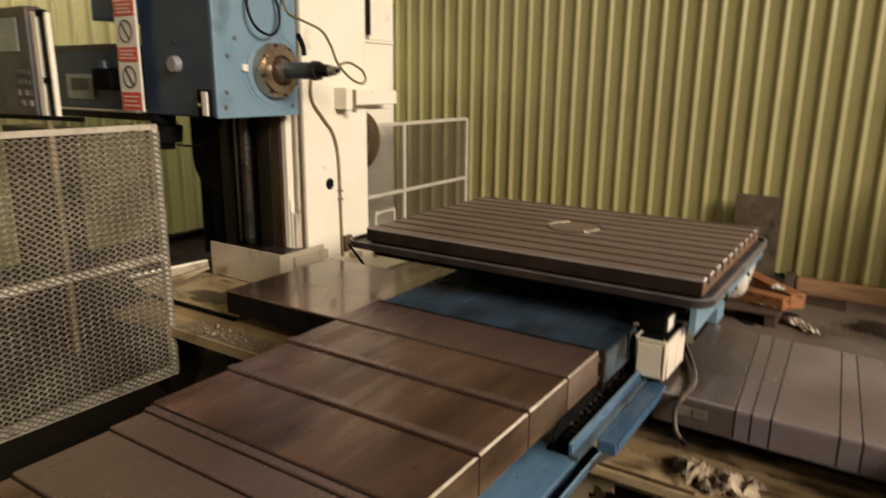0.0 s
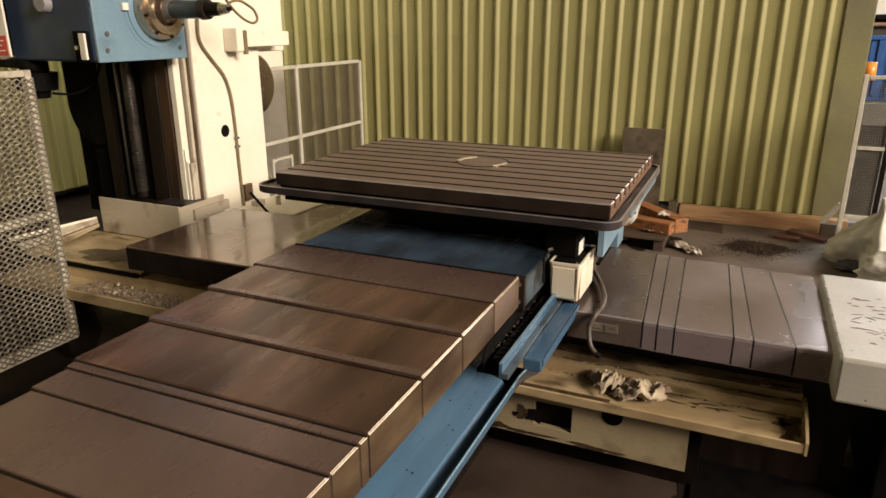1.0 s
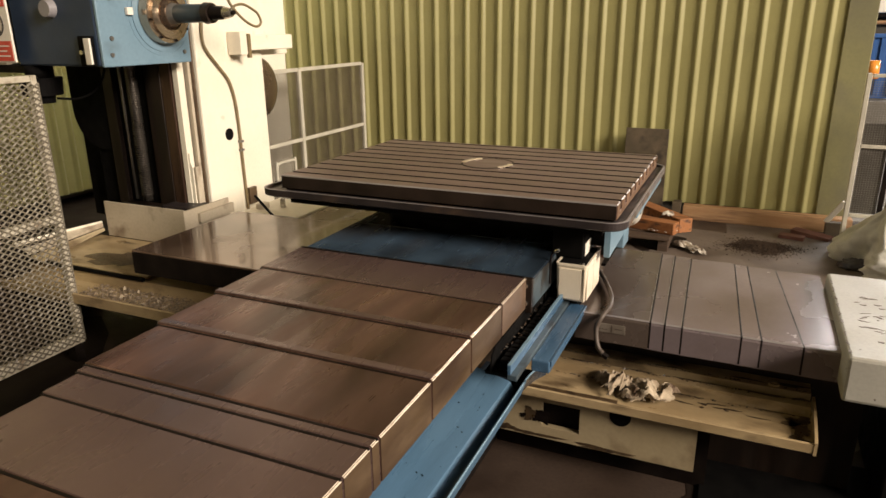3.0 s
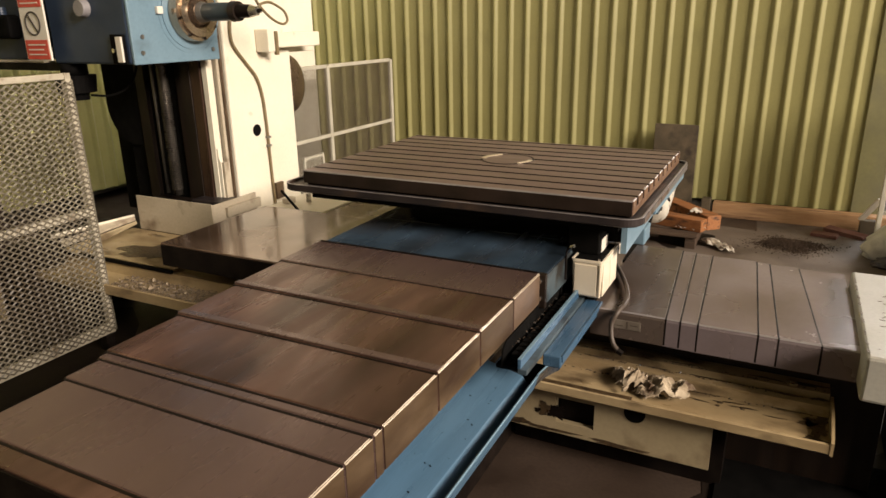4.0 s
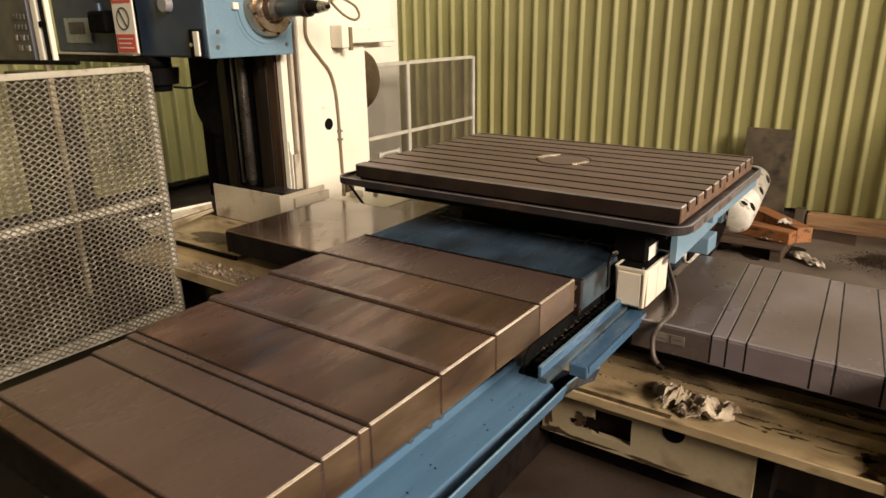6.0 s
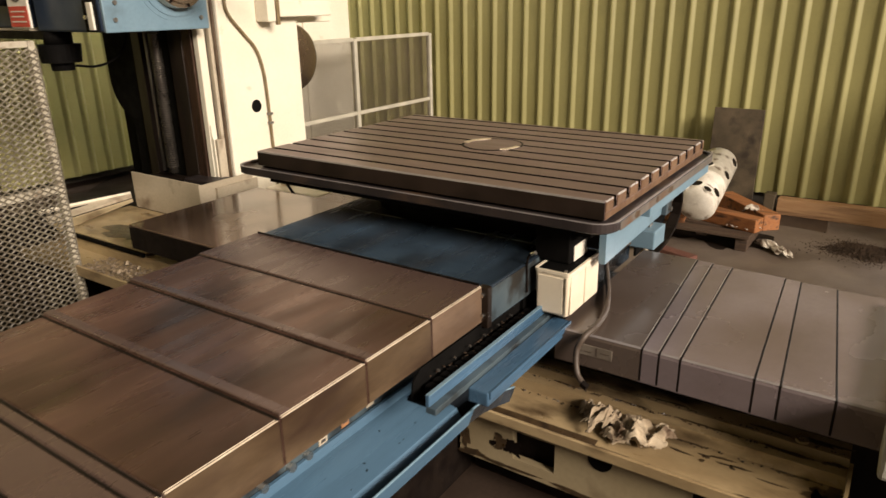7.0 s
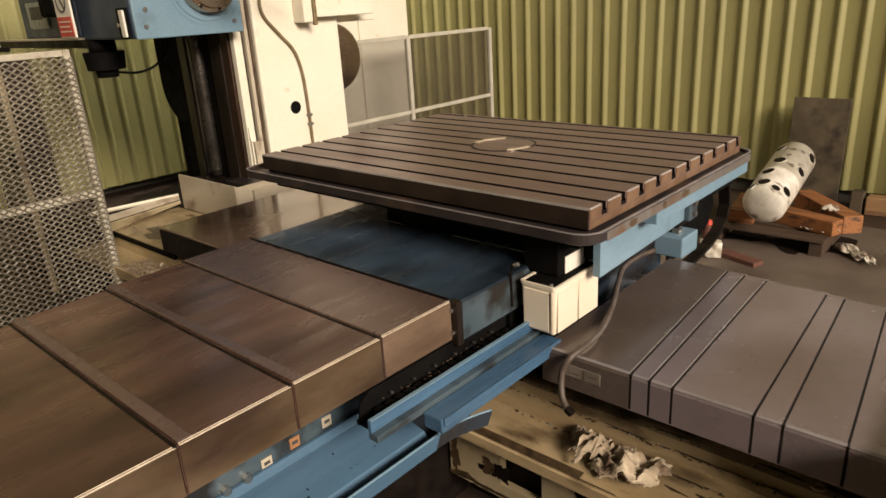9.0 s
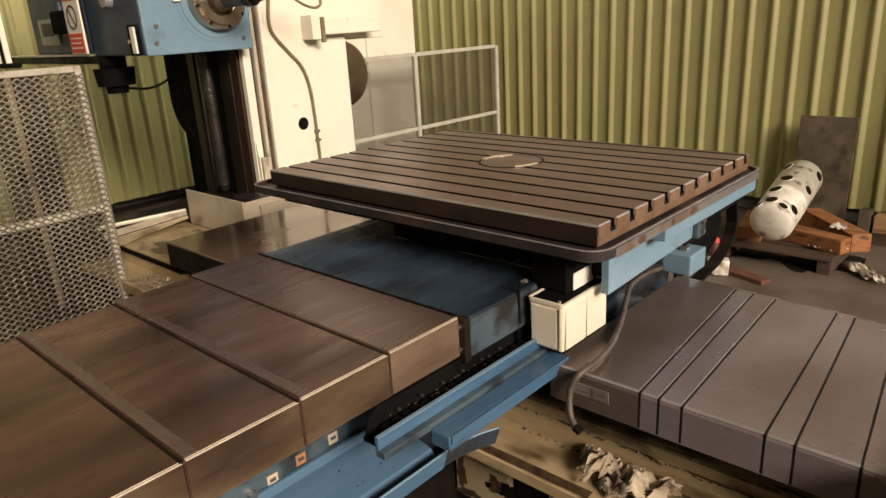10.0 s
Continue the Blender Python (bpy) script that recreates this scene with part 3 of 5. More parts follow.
part("channel", prism([(-0.976, 0.592), (-0.966, 0.592), (-0.958, 0.570), (-0.815, 0.535), (-0.790, 0.505), (-0.778, 0.500), (-0.760, 0.550), (-0.750, 0.550), (-0.770, 0.488), (-0.795, 0.492), (-0.825, 0.522), (-0.976, 0.558)], "Y", 0.30, 2.215), M_GUTTER, gut)
LIP = [(-0.752, 2.2155), (-0.750, 2.25), (-0.745, 2.29), (-0.736, 2.325), (-0.724, 2.36), (-0.707, 2.398)]
lip = bmesh.new()
rows = []
for x, y in LIP:
    rows.append([lip.verts.new(p) for p in ((x - 0.020, y, 0.489), (x, y, 0.5485), (x - 0.009, y + 0.002, 0.5485), (x - 0.028, y + 0.002, 0.493))])
for a, b in zip(rows, rows[1:]):
    for k in range(4):
        lip.faces.new((a[k], a[(k + 1) % 4], b[(k + 1) % 4], b[k]))
lip.faces.new(rows[0][::-1])
lip.faces.new(rows[-1])
bmesh.ops.recalc_face_normals(lip, faces=lip.faces)
part("bent_lip", lip, M_BLUE_OIL_SHADE, gut, "lip bent outward at the gutter end")
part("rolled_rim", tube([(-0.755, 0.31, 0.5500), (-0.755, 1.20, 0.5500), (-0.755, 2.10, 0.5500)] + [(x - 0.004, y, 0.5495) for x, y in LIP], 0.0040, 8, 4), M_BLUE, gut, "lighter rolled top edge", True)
# darker floor piece puts the shade at the gutter end into colour
part("end_floor", prism([(-0.975, 2.2155)] + [(x - 0.030, y) for x, y in LIP] + [(-0.975, 2.40)], "Z", 0.488, 0.498), M_BLUE_OIL_SHADE, gut, "gutter end floor, darkened for the shade there")

# cable track and blue rails beside the cover
track = thing("cable_track", (-0.77, 2.3, 0.7), "black oily cable drag chain in a steel trough", "cable chain")
part("trough_side", prism([(1.975, 0.690), (1.985, 0.745), (2.02, 0.770), (2.60, 0.770), (2.60, 0.690)], "X", -0.808, -0.802), M_BLACK, track, "dark oily side plate")
part("trough_floor", bx(-0.83, -0.735, 1.99, 2.62, 0.676, 0.688), M_BLACK, track)
for k in range(17):
    part("chain_link", bx(-0.785, -0.742, 2.01 + 0.036 * k, 2.01 + 0.036 * k + 0.030, 0.690, 0.728, 0.004), M_BLACK, track)
for k in range(6):
    part("rivet", rd((-0.788, 2.08 + 0.085 * k, 0.742), (-0.781, 2.08 + 0.085 * k, 0.742), 0.0038, seg=8), M_STEEL, track)
rail = thing("way_guard_rail", (-0.71, 2.3, 0.66), "light blue painted steel guard rail with a raised lip", "guard rail")
part("lip", bx(-0.738, -0.727, 1.95, 2.66, 0.7095, 0.742, 0.001), M_BLUE_WORN, rail)
part("foot", bx(-0.738, -0.706, 1.95, 2.66, 0.690, 0.709, 0.002), M_BLUE_GRIME, rail, "grimy foot of the rail")
part("worn_edge", bx(-0.739, -0.726, 1.952, 2.658, 0.7422, 0.7445, 0.001), M_BLUE, rail, "lighter top edge")
part("support_box", bx(-0.7055, -0.640, 2.11, 2.66, 0.652, 0.697, 0.005), M_BLUE_WORN, rail)
part("side_flange", bx(-0.6395, -0.634, 2.115, 2.655, 0.676, 0.699, 0.001), M_BLUE_WORN, rail)

# ---- saddle and rotary T-slot table ----
saddle = thing("table_saddle", (-1.3, 3.2, 0.4), "blue machine saddle carrying the rotary table", "machine saddle")
part("front_deck", bx(-1.80, -0.785, 2.352, 2.80, 0.765, 0.893, 0.006), M_BLUE_OIL_SHADE, saddle, "oily blue front deck, darkened for the table's shade")
part("deck_side", bx(-0.7848, -0.7832, 2.374, 2.79, 0.772, 0.886), M_BLUE_GRIME, saddle, "grey-teal side of the deck")
part("corner_strip", bx(-0.815, -0.780, 2.346, 2.372, 0.760, 0.896, 0.003), M_WAY, saddle)
for z in (0.80, 0.87):
    part("bolt", rd((-0.80, 2.350, z), (-0.80, 2.338, z), 0.008, seg=8), M_STEEL, saddle)
part("body", bx(-1.80, -0.802, 2.8005, 3.72, 0.55, 0.893, 0.004), M_BLUE_OIL_SHADE, saddle, "oily blue casting with the under-table shade in its colour")
# bearing and case are black to carry the shade under the table
part("pedestal", rd((-1.32, 3.25, 0.8935), (-1.32, 3.25, 0.9855), 0.47, seg=56), M_BLACK, saddle, "round table bearing, black for the shade under the table", True)
part("gear_case", bx(-1.25, -0.84, 2.845, 3.15, 0.8935, 0.985, 0.006), M_BLACK, saddle, "black case filling in the shade under the table")
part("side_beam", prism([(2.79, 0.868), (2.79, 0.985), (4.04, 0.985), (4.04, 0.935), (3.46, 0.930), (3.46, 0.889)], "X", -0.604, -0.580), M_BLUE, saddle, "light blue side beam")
# black backing puts in the shade behind the beam
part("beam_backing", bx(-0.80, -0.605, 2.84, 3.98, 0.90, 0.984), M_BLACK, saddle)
part("rim_strip", bx(-0.60, -0.510, 3.02, 3.82, 0.986, 1.033, 0.003), M_BLUE, saddle, "light blue strip under the drip tray")
clamp = part("clamp_block", bx(-0.579, -0.560, 3.40, 3.47, 0.885, 0.972, 0.003), M_BLUE_GRIME, saddle, "grimy clamp bracket")
for z in (0.908, 0.950):
    part("bolt", rd((-0.560, 3.435, z), (-0.548, 3.435, z), 0.011, seg=6), M_DULL_STEEL, clamp)
part("lower_box", bx(-0.76, -0.640, 3.55, 3.70, 0.672, 0.758, 0.006), M_BLUE, saddle, "light blue lower box")
part("box_clip", bx(-0.71, -0.68, 3.60, 3.64, 0.7585, 0.772, 0.002), M_DULL_STEEL, saddle)
# apron pieces in black, the shade below the deck
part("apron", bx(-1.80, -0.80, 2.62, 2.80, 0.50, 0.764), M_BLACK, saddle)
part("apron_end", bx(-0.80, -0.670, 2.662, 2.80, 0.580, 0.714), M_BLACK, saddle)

table = thing("rotary_table", (-1.335, 3.22, 1.0), "square cast iron rotary table with T-slots and a drip tray", "machine table")
TX0, TX1, TY0, TY1, TZ = -2.105, -0.540, 2.650, 3.802, 1.131
edge = [(TY0, TZ - 0.062), (TY0, TZ - 0.003), (TY0 + 0.003, TZ)]
SLOTS = [2.733 + 0.1150 * k for k in range(10)]
for s in SLOTS:
    edge += [(s - 0.0105, TZ), (s - 0.0105, TZ - 0.020), (s - 0.016, TZ - 0.020), (s - 0.016, TZ - 0.036),
             (s + 0.016, TZ - 0.036), (s + 0.016, TZ - 0.020), (s + 0.0105, TZ - 0.020), (s + 0.0105, TZ)]
edge += [(TY1 - 0.003, TZ), (TY1, TZ - 0.003), (TY1, TZ - 0.062)]
# strip carries the table's shaded front as a darker colour
part("front_face", bx(TX0 + 0.001, TX1 - 0.001, TY0 - 0.0025, TY0 - 0.0002, TZ - 0.061, TZ - 0.005), M_TABLE_DARK, table, "front edge, darker for its unlit side")
top = part("tabletop", prism(edge, "X", TX0, TX1), M_TABLE, table, "brown-grey worn T-slot table top")
top.data.materials.append(M_SLOT)
for f in top.data.polygons:
    if len(f.vertices) == 4 and TY0 + 0.01 < f.center.y < TY1 - 0.01 and f.center.z < TZ - 0.002:
        f.material_index = 1
# highlight along the front chamfer, made as a pale strip
part("front_edge", prism([(TY0 - 0.0030, TZ - 0.0050), (TY0 - 0.0010, TZ + 0.0005), (TY0 + 0.0035, TZ + 0.0008), (TY0 + 0.0030, TZ - 0.0040)], "X", TX0 + 0.002, TX1 - 0.002), M_EDGE_DULL, table, "pale strip for the highlight on the front edge")
for s in SLOTS:
    part("slot_floor", bx(TX0 + 0.001, TX1 - 0.001, s - 0.0103, s + 0.0103, TZ - 0.034, TZ - 0.026), M_SLOT, table, "black oily grime in the slot")
# undercut plate, black for the shade in the recess
part("lower_plate", bx(TX0 + 0.012, TX1 - 0.010, TY0 + 0.012, TY1 - 0.012, TZ - 0.092, TZ - 0.0625, 0.003), M_BLACK, table)
for a, b in zip([TY0] + [s + 0.017 for s in SLOTS], [s - 0.017 for s in SLOTS] + [TY1]):
    land = part("land_end", bx(TX1 + 0.0002, TX1 + 0.003, a + 0.001, b - 0.001, TZ - 0.037, TZ - 0.004, 0.001), M_TABLE_EDGE, table, "tan worn end of the slot land")
    # land edge coloured bright for its wear and the light it catches
    part("bright_edge", prism([(TX1 - 0.001, TZ + 0.0005), (TX1 + 0.0032, TZ - 0.0030), (TX1 - 0.001, TZ - 0.0030)], "Y", a + 0.004, b - 0.004), M_EDGE_GREY, land, "bright edge strip for wear and highlight")
part("end_band", bx(TX1 + 0.0002, TX1 + 0.002, TY0 + 0.002, TY1 - 0.002, TZ - 0.061, TZ - 0.040), M_TABLE_EDGE, table, "rusty brown lower band")
hub = part("centre_hub", rd((-1.295, 3.262, TZ - 0.03), (-1.295, 3.262, TZ + 0.0015), 0.125, seg=48), M_TABLE, table, "round centre plate")
part("centre_ring", ring((-1.295, 3.262, TZ - 0.004), "Z", 0.125, 0.134, 0.0062), M_SLOT, hub)
# two bright arcs put the ring's glints into the shape
for a0, span in ((122, 75), (-47, 52)):
    pts = [(-1.295 + q * math.cos(radians(a)), 3.262 + q * math.sin(radians(a))) for q, sweep in ((0.134, range(a0, a0 + span, 6)), (0.108, range(a0 + span, a0, -6))) for a in sweep]
    part("bright_key", prism(pts, "Z", TZ + 0.0023, TZ + 0.004), M_EDGE_BRIGHT, hub, "bright arc for a glint on the centre ring")


def rounded(x0, x1, y0, y1, r, seg=8):
    out = []
    for cx, cy, a0 in ((x1 - r, y1 - r, 0), (x0 + r, y1 - r, 90), (x0 + r, y0 + r, 180), (x1 - r, y0 + r, 270)):
        for k in range(seg + 1):
            a = radians(a0 + 90 * k / seg)
            out.append((cx + r * math.cos(a), cy + r * math.sin(a)))
    return out


def tray(x0, x1, y0, y1, r, z0, z1, wall):
    """A shallow tray with rounded corners: outer wall, rim, inner wall, floor and underside."""
    bm = bmesh.new()
    rows = []
    for grow, z in ((-0.010, z0), (0, z0 + 0.006), (0, z1 - 0.002), (-0.002, z1), (-wall + 0.002, z1), (-wall, z1 - 0.002), (-wall, z0 + 0.024)):
        rows.append([bm.verts.new((x, y, z)) for x, y in rounded(x0 - grow, x1 + grow, y0 - grow, y1 + grow, r + grow)])
    n = len(rows[0])
    for a, b in zip(rows, rows[1:]):
        for k in range(n):
            bm.faces.new((a[k], a[(k + 1) % n], b[(k + 1) % n], b[k]))
    bm.faces.new(rows[0][::-1])
    bm.faces.new(rows[-1])
    bmesh.ops.recalc_face_normals(bm, faces=bm.faces)
    return bm


drip = part("drip_tray", tray(-2.200, -0.495, 2.588, 3.868, 0.075, 1.036, 1.070, 0.012), M_RIM, table, "brown-grey painted drip tray with rounded corners")
outer, inner_line = rounded(-2.2005, -0.4945, 2.5875, 3.8685, 0.0755), rounded(-2.192, -0.503, 2.596, 3.860, 0.067)
lip = bmesh.new()
for k in range(len(outer)):
    n = (k + 1) % len(outer)
    corners = [(*outer[k], 1.0708), (*outer[n], 1.0708), (*inner_line[n], 1.0708), (*inner_line[k], 1.0708)]
    up = [lip.verts.new(Vector(c) + Vector((0, 0, 0.0016))) for c in corners]
    lip.faces.new(up)
    low = [lip.verts.new(c) for c in corners]
    lip.faces.new((low[0], low[1], up[1], up[0]))
    lip.faces.new((low[2], low[3], up[3], up[2]))
part("worn_rim", lip, M_EDGE_DULL, drip, "lighter tray rim")
# rubbed side plate, coloured lighter for the light on this side
part("side_plate", bx(-0.4948, -0.4938, 2.672, 3.800, 1.038, 1.066), M_TRAY_LIT, drip, "rubbed grey side, lightened as the lit side")
for k, (y, w) in enumerate(((2.80, 0.05), (3.02, 0.03), (3.16, 0.06))):
    part("rust_patch", prism([(y, 1.050), (y + w * 0.3, 1.066), (y + w, 1.060), (y + w * 0.9, 1.044), (y + w * 0.4, 1.040)], "X", -0.4936, -0.4928), M_COVER_SIDE, drip, "paint rubbed off to brown rust")
# skirt coloured black as the shaded underside
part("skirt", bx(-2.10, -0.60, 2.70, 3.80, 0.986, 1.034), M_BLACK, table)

# ---- junction box, hook cable, hose ----
jb = thing("junction_box", (-0.71, 2.72, 0.716), "ivory plastic junction box hung beside the saddle", "junction box")
shell = bmesh.new()
rings = []
for grow, z in ((-0.014, 0.716), (-0.006, 0.720), (0.0, 0.866), (0.003, 0.868), (0.003, 0.878), (-0.005, 0.878), (-0.008, 0.780)):
    rings.append([shell.verts.new((x, y, z)) for x, y in rounded(-0.760 - grow, -0.636 + grow, 2.624 - grow, 2.888 + grow, 0.010 + max(grow, -0.006), 4)])
for a, b in zip(rings, rings[1:]):
    for k in range(len(a)):
        shell.faces.new((a[k], a[(k + 1) % len(a)], b[(k + 1) % len(a)], b[k]))
shell.faces.new(rings[0][::-1])
shell.faces.new(rings[-1])
bmesh.ops.recalc_face_normals(shell, faces=shell.faces)
part("body", shell, M_BOX, jb)
# solid block puts the shade inside the box in as black
part("dark_inside", bx(-0.750, -0.646, 2.634, 2.878, 0.7805, 0.8765), M_BLACK, jb, "black block for the dark inside of the open box")
part("lid", bx(-0.6385, -0.6335, 2.640, 2.752, 0.724, 0.862, 0.002), M_BOX, jb)
part("lid", bx(-0.6385, -0.6335, 2.760, 2.876, 0.724, 0.862, 0.002), M_BOX, jb)
part("corner_bead", rd((-0.6445, 2.6225, 0.726), (-0.6445, 2.6215, 0.862), 0.004, seg=8), M_BEIGE, jb, "raised corner bead")
part("face_panel", bx(-0.748, -0.656, 2.6205, 2.6255, 0.728, 0.858, 0.002), M_BOX, jb)
part("cover_plate", bx(-0.80, -0.672, 2.70, 2.875, 0.8785, 1.010, 0.004), M_BLACK, jb, "black box above the junction box")
part("name_plate", bx(-0.6715, -0.668, 2.735, 2.850, 0.880, 0.935, 0.001), M_PAPER, jb, "cream name plate")
part("screw", rd((-0.652, 2.632, 0.878), (-0.652, 2.632, 0.886), 0.005, seg=8), M_STEEL, jb)
hook = thing("cable_stub", (-0.79, 2.61, 0.75), "short grey cable end with a metal plug", "cable")
part("sheath", tube([(-0.779, 2.606, 0.790), (-0.780, 2.604, 0.85), (-0.778, 2.600, 0.90), (-0.770, 2.597, 0.925), (-0.758, 2.594, 0.935)], 0.0042, 8), M_SLOT, hook)
part("plug", rd((-0.760, 2.5945, 0.934), (-0.744, 2.592, 0.942), 0.0068, seg=10), M_STEEL, hook, "bright metal plug")
hs = thing("drain_hose", (-0.6, 2.6, 0.6), "grey-brown rubber hose trailing over the grey cover", "hose")
part("tube", tube([(-0.742, 3.52, 0.700), (-0.758, 3.42, 0.703), (-0.752, 3.28, 0.703), (-0.690, 3.12, 0.708), (-0.615, 2.94, 0.709), (-0.560, 2.78, 0.709), (-0.542, 2.66, 0.708), (-0.556, 2.588, 0.692), (-0.573, 2.567, 0.645), (-0.560, 2.545, 0.580), (-0.53, 2.53, 0.55)], 0.0098, 12), M_HOSE, hs, "", True)
part("nut", rd((-0.535, 2.531, 0.553), (-0.515, 2.528, 0.544), 0.013, seg=6), M_SLOT, hs, "dull steel hose nut")

# ---- grey telescopic covers over the main bed ----
grey = thing("telescopic_cover", (-0.2, 3.05, 0.5), "grey steel telescopic way cover with narrow stepped sections", "machine cover")
GJ = (-0.665, -0.374, -0.320, -0.256, -0.045, 0.024, 0.165, 0.312)
RACK = (0, -0.070, -0.060, -0.045, -0.060, -0.075, -0.095, -0.05)
for k, (a, b) in enumerate(zip(GJ, GJ[1:])):
    z1, y0, y1 = 0.690 - 0.0025 * k, 2.600 + 0.003 * k, 3.540 - 0.003 * k
    prof = [(y0, z1 - 0.115), (y0, z1 - 0.012), (y0 + 0.004, z1 - 0.003), (y0 + 0.012, z1), (y1 - 0.05, z1), (y1, z1 - 0.018), (y1, z1 - 0.115), (y1 - 0.012, z1 - 0.115),
            (y1 - 0.012, z1 - 0.026), (y1 - 0.054, z1 - 0.010), (y0 + 0.016, z1 - 0.010), (y0 + 0.010, z1 - 0.016), (y0 + 0.010, z1 - 0.115)]
    sec = prism(prof, "X", a - (0.02 if k else 0), b - 0.003)
    for v in sec.verts:
        v.co.x += (RACK[k + 1] if v.co.x > (a + b) / 2 else RACK[k]) * (v.co.y - 2.6)
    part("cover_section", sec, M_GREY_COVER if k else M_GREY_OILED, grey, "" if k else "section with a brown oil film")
    rim_line = prism([(y0 + 0.0030, z1 - 0.0040), (y0 + 0.0022, z1 - 0.0026), (y0 + 0.0115, z1 + 0.0006), (y0 + 0.0125, z1 - 0.0006)], "X", a + 0.004, b - 0.004)
    # pale line drawn in as the highlight of the front bevel
    part("front_edge", rim_line, M_EDGE_DULL, grey, "pale front edge strip for its highlight")
    if k < 6:
        lip = bx(b - 0.003, b + 0.004, y0 + 0.001, y1 - 0.05, z1 - 0.113, z1 - 0.002, 0.001)
        for v in lip.verts:
            v.co.x += RACK[k + 1] * (v.co.y - 2.6)
        if k < 3:
            hi = bx(b - 0.0050, b - 0.0034, y0 + 0.012, y1 - 0.06, z1, z1 + 0.0012)
            for v in hi.verts:
                v.co.x += RACK[k + 1] * (v.co.y - 2.6)
            # joint edge, worn and with its thin highlight put into the colour
            part("worn_edge", hi, M_EDGE_GREY, grey, "bright edge strip for wear and highlight")
        part("wiper_lip", lip, M_SLOT, grey, "black rubber wiper strip")
part("bellows_end", bx(-0.662, -0.650, 2.615, 3.50, 0.575, 0.67), M_SLOT, grey)
plate_one = part("name_plate", bx(-0.585, -0.466, 2.5980, 2.601, 0.618, 0.656, 0.001), M_SCALE, grey, "worn metal name plate")
for x0, x1, z0, z1 in ((-0.522, -0.516, 0.622, 0.652), (-0.505, -0.476, 0.636, 0.640), (-0.574, -0.535, 0.630, 0.633)):
    part("print", bx(x0, x1, 2.5974, 2.5979, z0, z1), M_GREY_OILED, plate_one, "faded printed bar")

# white end housing
wh = thing("end_housing", (0.8, 2.9, 0), "white painted steel end housing with flaking paint", "machine housing")
part("body", bx(0.283, 1.25, 2.475, 3.37, 0.56, 0.728, 0.012), M_WHITE, wh)
# assumed pedestal: black stands for the shade below, and it blocks low light
part("pedestal", bx(0.50, 1.22, 2.70, 3.32, 0.0, 0.559, 0.01), M_BLACK, wh, "added pedestal, black for the shade under the housing")
flake_rnd = random.Random(17)
for k in range(110):
    px, py = 0.36 + 0.44 * flake_rnd.random(), 2.64 + 0.48 * flake_rnd.random()
    part("flake", blot(px, py, 0.7283, flake_rnd.uniform(0.003, 0.020), flake_rnd.uniform(0.0018, 0.0055), 300 + k, radians(flake_rnd.uniform(-35, 50)), 0.0009), M_SCALE, wh, "dark bare patch in the paint")
for k in range(9):
    y = 2.50 + 0.09 * k + 0.03 * flake_rnd.random()
    part("chip", blot(0.291, y, 0.7283, 0.004, flake_rnd.uniform(0.012, 0.03), 400 + k, 0, 0.0009), M_SCALE, wh, "paint chipped off the edge")

# ---- main bed with its cream chip trays ----
bed = thing("main_bed", (-1.8, 3.0, 0), "cream painted cast machine bed with an oily chip tray", "machine bed")
part("guideway", bx(-3.09, 0.415, 2.80, 3.50, 0.0, 0.559), M_WAY, bed, "dark oily bed ways")
part("tray_east", prism([(2.440, 0.358), (2.440, 0.392), (2.446, 0.396), (2.454, 0.392), (2.460, 0.372), (2.655, 0.380), (2.662, 0.418), (2.700, 0.424), (2.706, 0.410), (2.722, 0.410),
                         (2.728, 0.440), (2.799, 0.448), (2.799, 0.350), (2.450, 0.350)], "X", -0.985, 0.225), M_CREAM_DIRTY, bed, "oil-stained cream chip tray")
part("tray_end", prism([(2.438, 0.352), (2.438, 0.402), (2.46, 0.412), (2.60, 0.440), (2.70, 0.446), (2.70, 0.352)], "X", 0.2255, 0.236), M_CREAM_DIRTY, bed)
part("tray_west", prism([(2.450, 0.342), (2.450, 0.398), (2.460, 0.402), (2.470, 0.372), (2.660, 0.376), (2.665, 0.440), (2.799, 0.445), (2.799, 0.330), (2.470, 0.330)], "X", -4.1, -1.72), M_CREAM_DIRTY, bed, "oil-stained cream chip tray full of swarf")
part("front_face", holed(-0.985, -0.155, 0.135, 0.339, -0.765, -0.605, 0.190, 0.305, 2.500, 2.53), M_CREAM_DULL, bed, "cream front face of the bed with a square pocket")
part("pocket", bx(-0.840, -0.595, 2.545, 2.60, 0.15, 0.339), M_SLOT, bed, "dark square pocket")
part("round_hole", rd((-0.445, 2.5005, 0.312), (-0.445, 2.496, 0.312), 0.042, seg=28), M_BLACK, bed, "dark round hole")
for k, (x, z, rx, rz, m) in enumerate(((-0.775, 0.235, 0.040, 0.034, M_SLOT), (-0.815, 0.240, 0.028, 0.026, M_OIL), (-0.845, 0.225, 0.012, 0.012, M_SLOT), (-0.93, 0.152, 0.055, 0.014, M_OIL), (-0.80, 0.147, 0.10, 0.008, M_OIL), (-0.962, 0.24, 0.020, 0.07, M_OIL), (-0.50, 0.146, 0.13, 0.007, M_OIL))):
    spot = blot(0, 0, 0, rx, rz, 950 + k, 0, 0.0014)
    for v in spot.verts:
        v.co = Vector((x + v.co.x, 2.4998 - v.co.z - 0.0003 * (k % 2), z + v.co.y))
    bmesh.ops.recalc_face_normals(spot, faces=spot.faces)
    part("oil_stain", spot, m, bed, "dark grime on the front face")
# near-black plinth takes in the shade below the tray
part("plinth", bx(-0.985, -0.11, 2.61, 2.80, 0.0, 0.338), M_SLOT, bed)
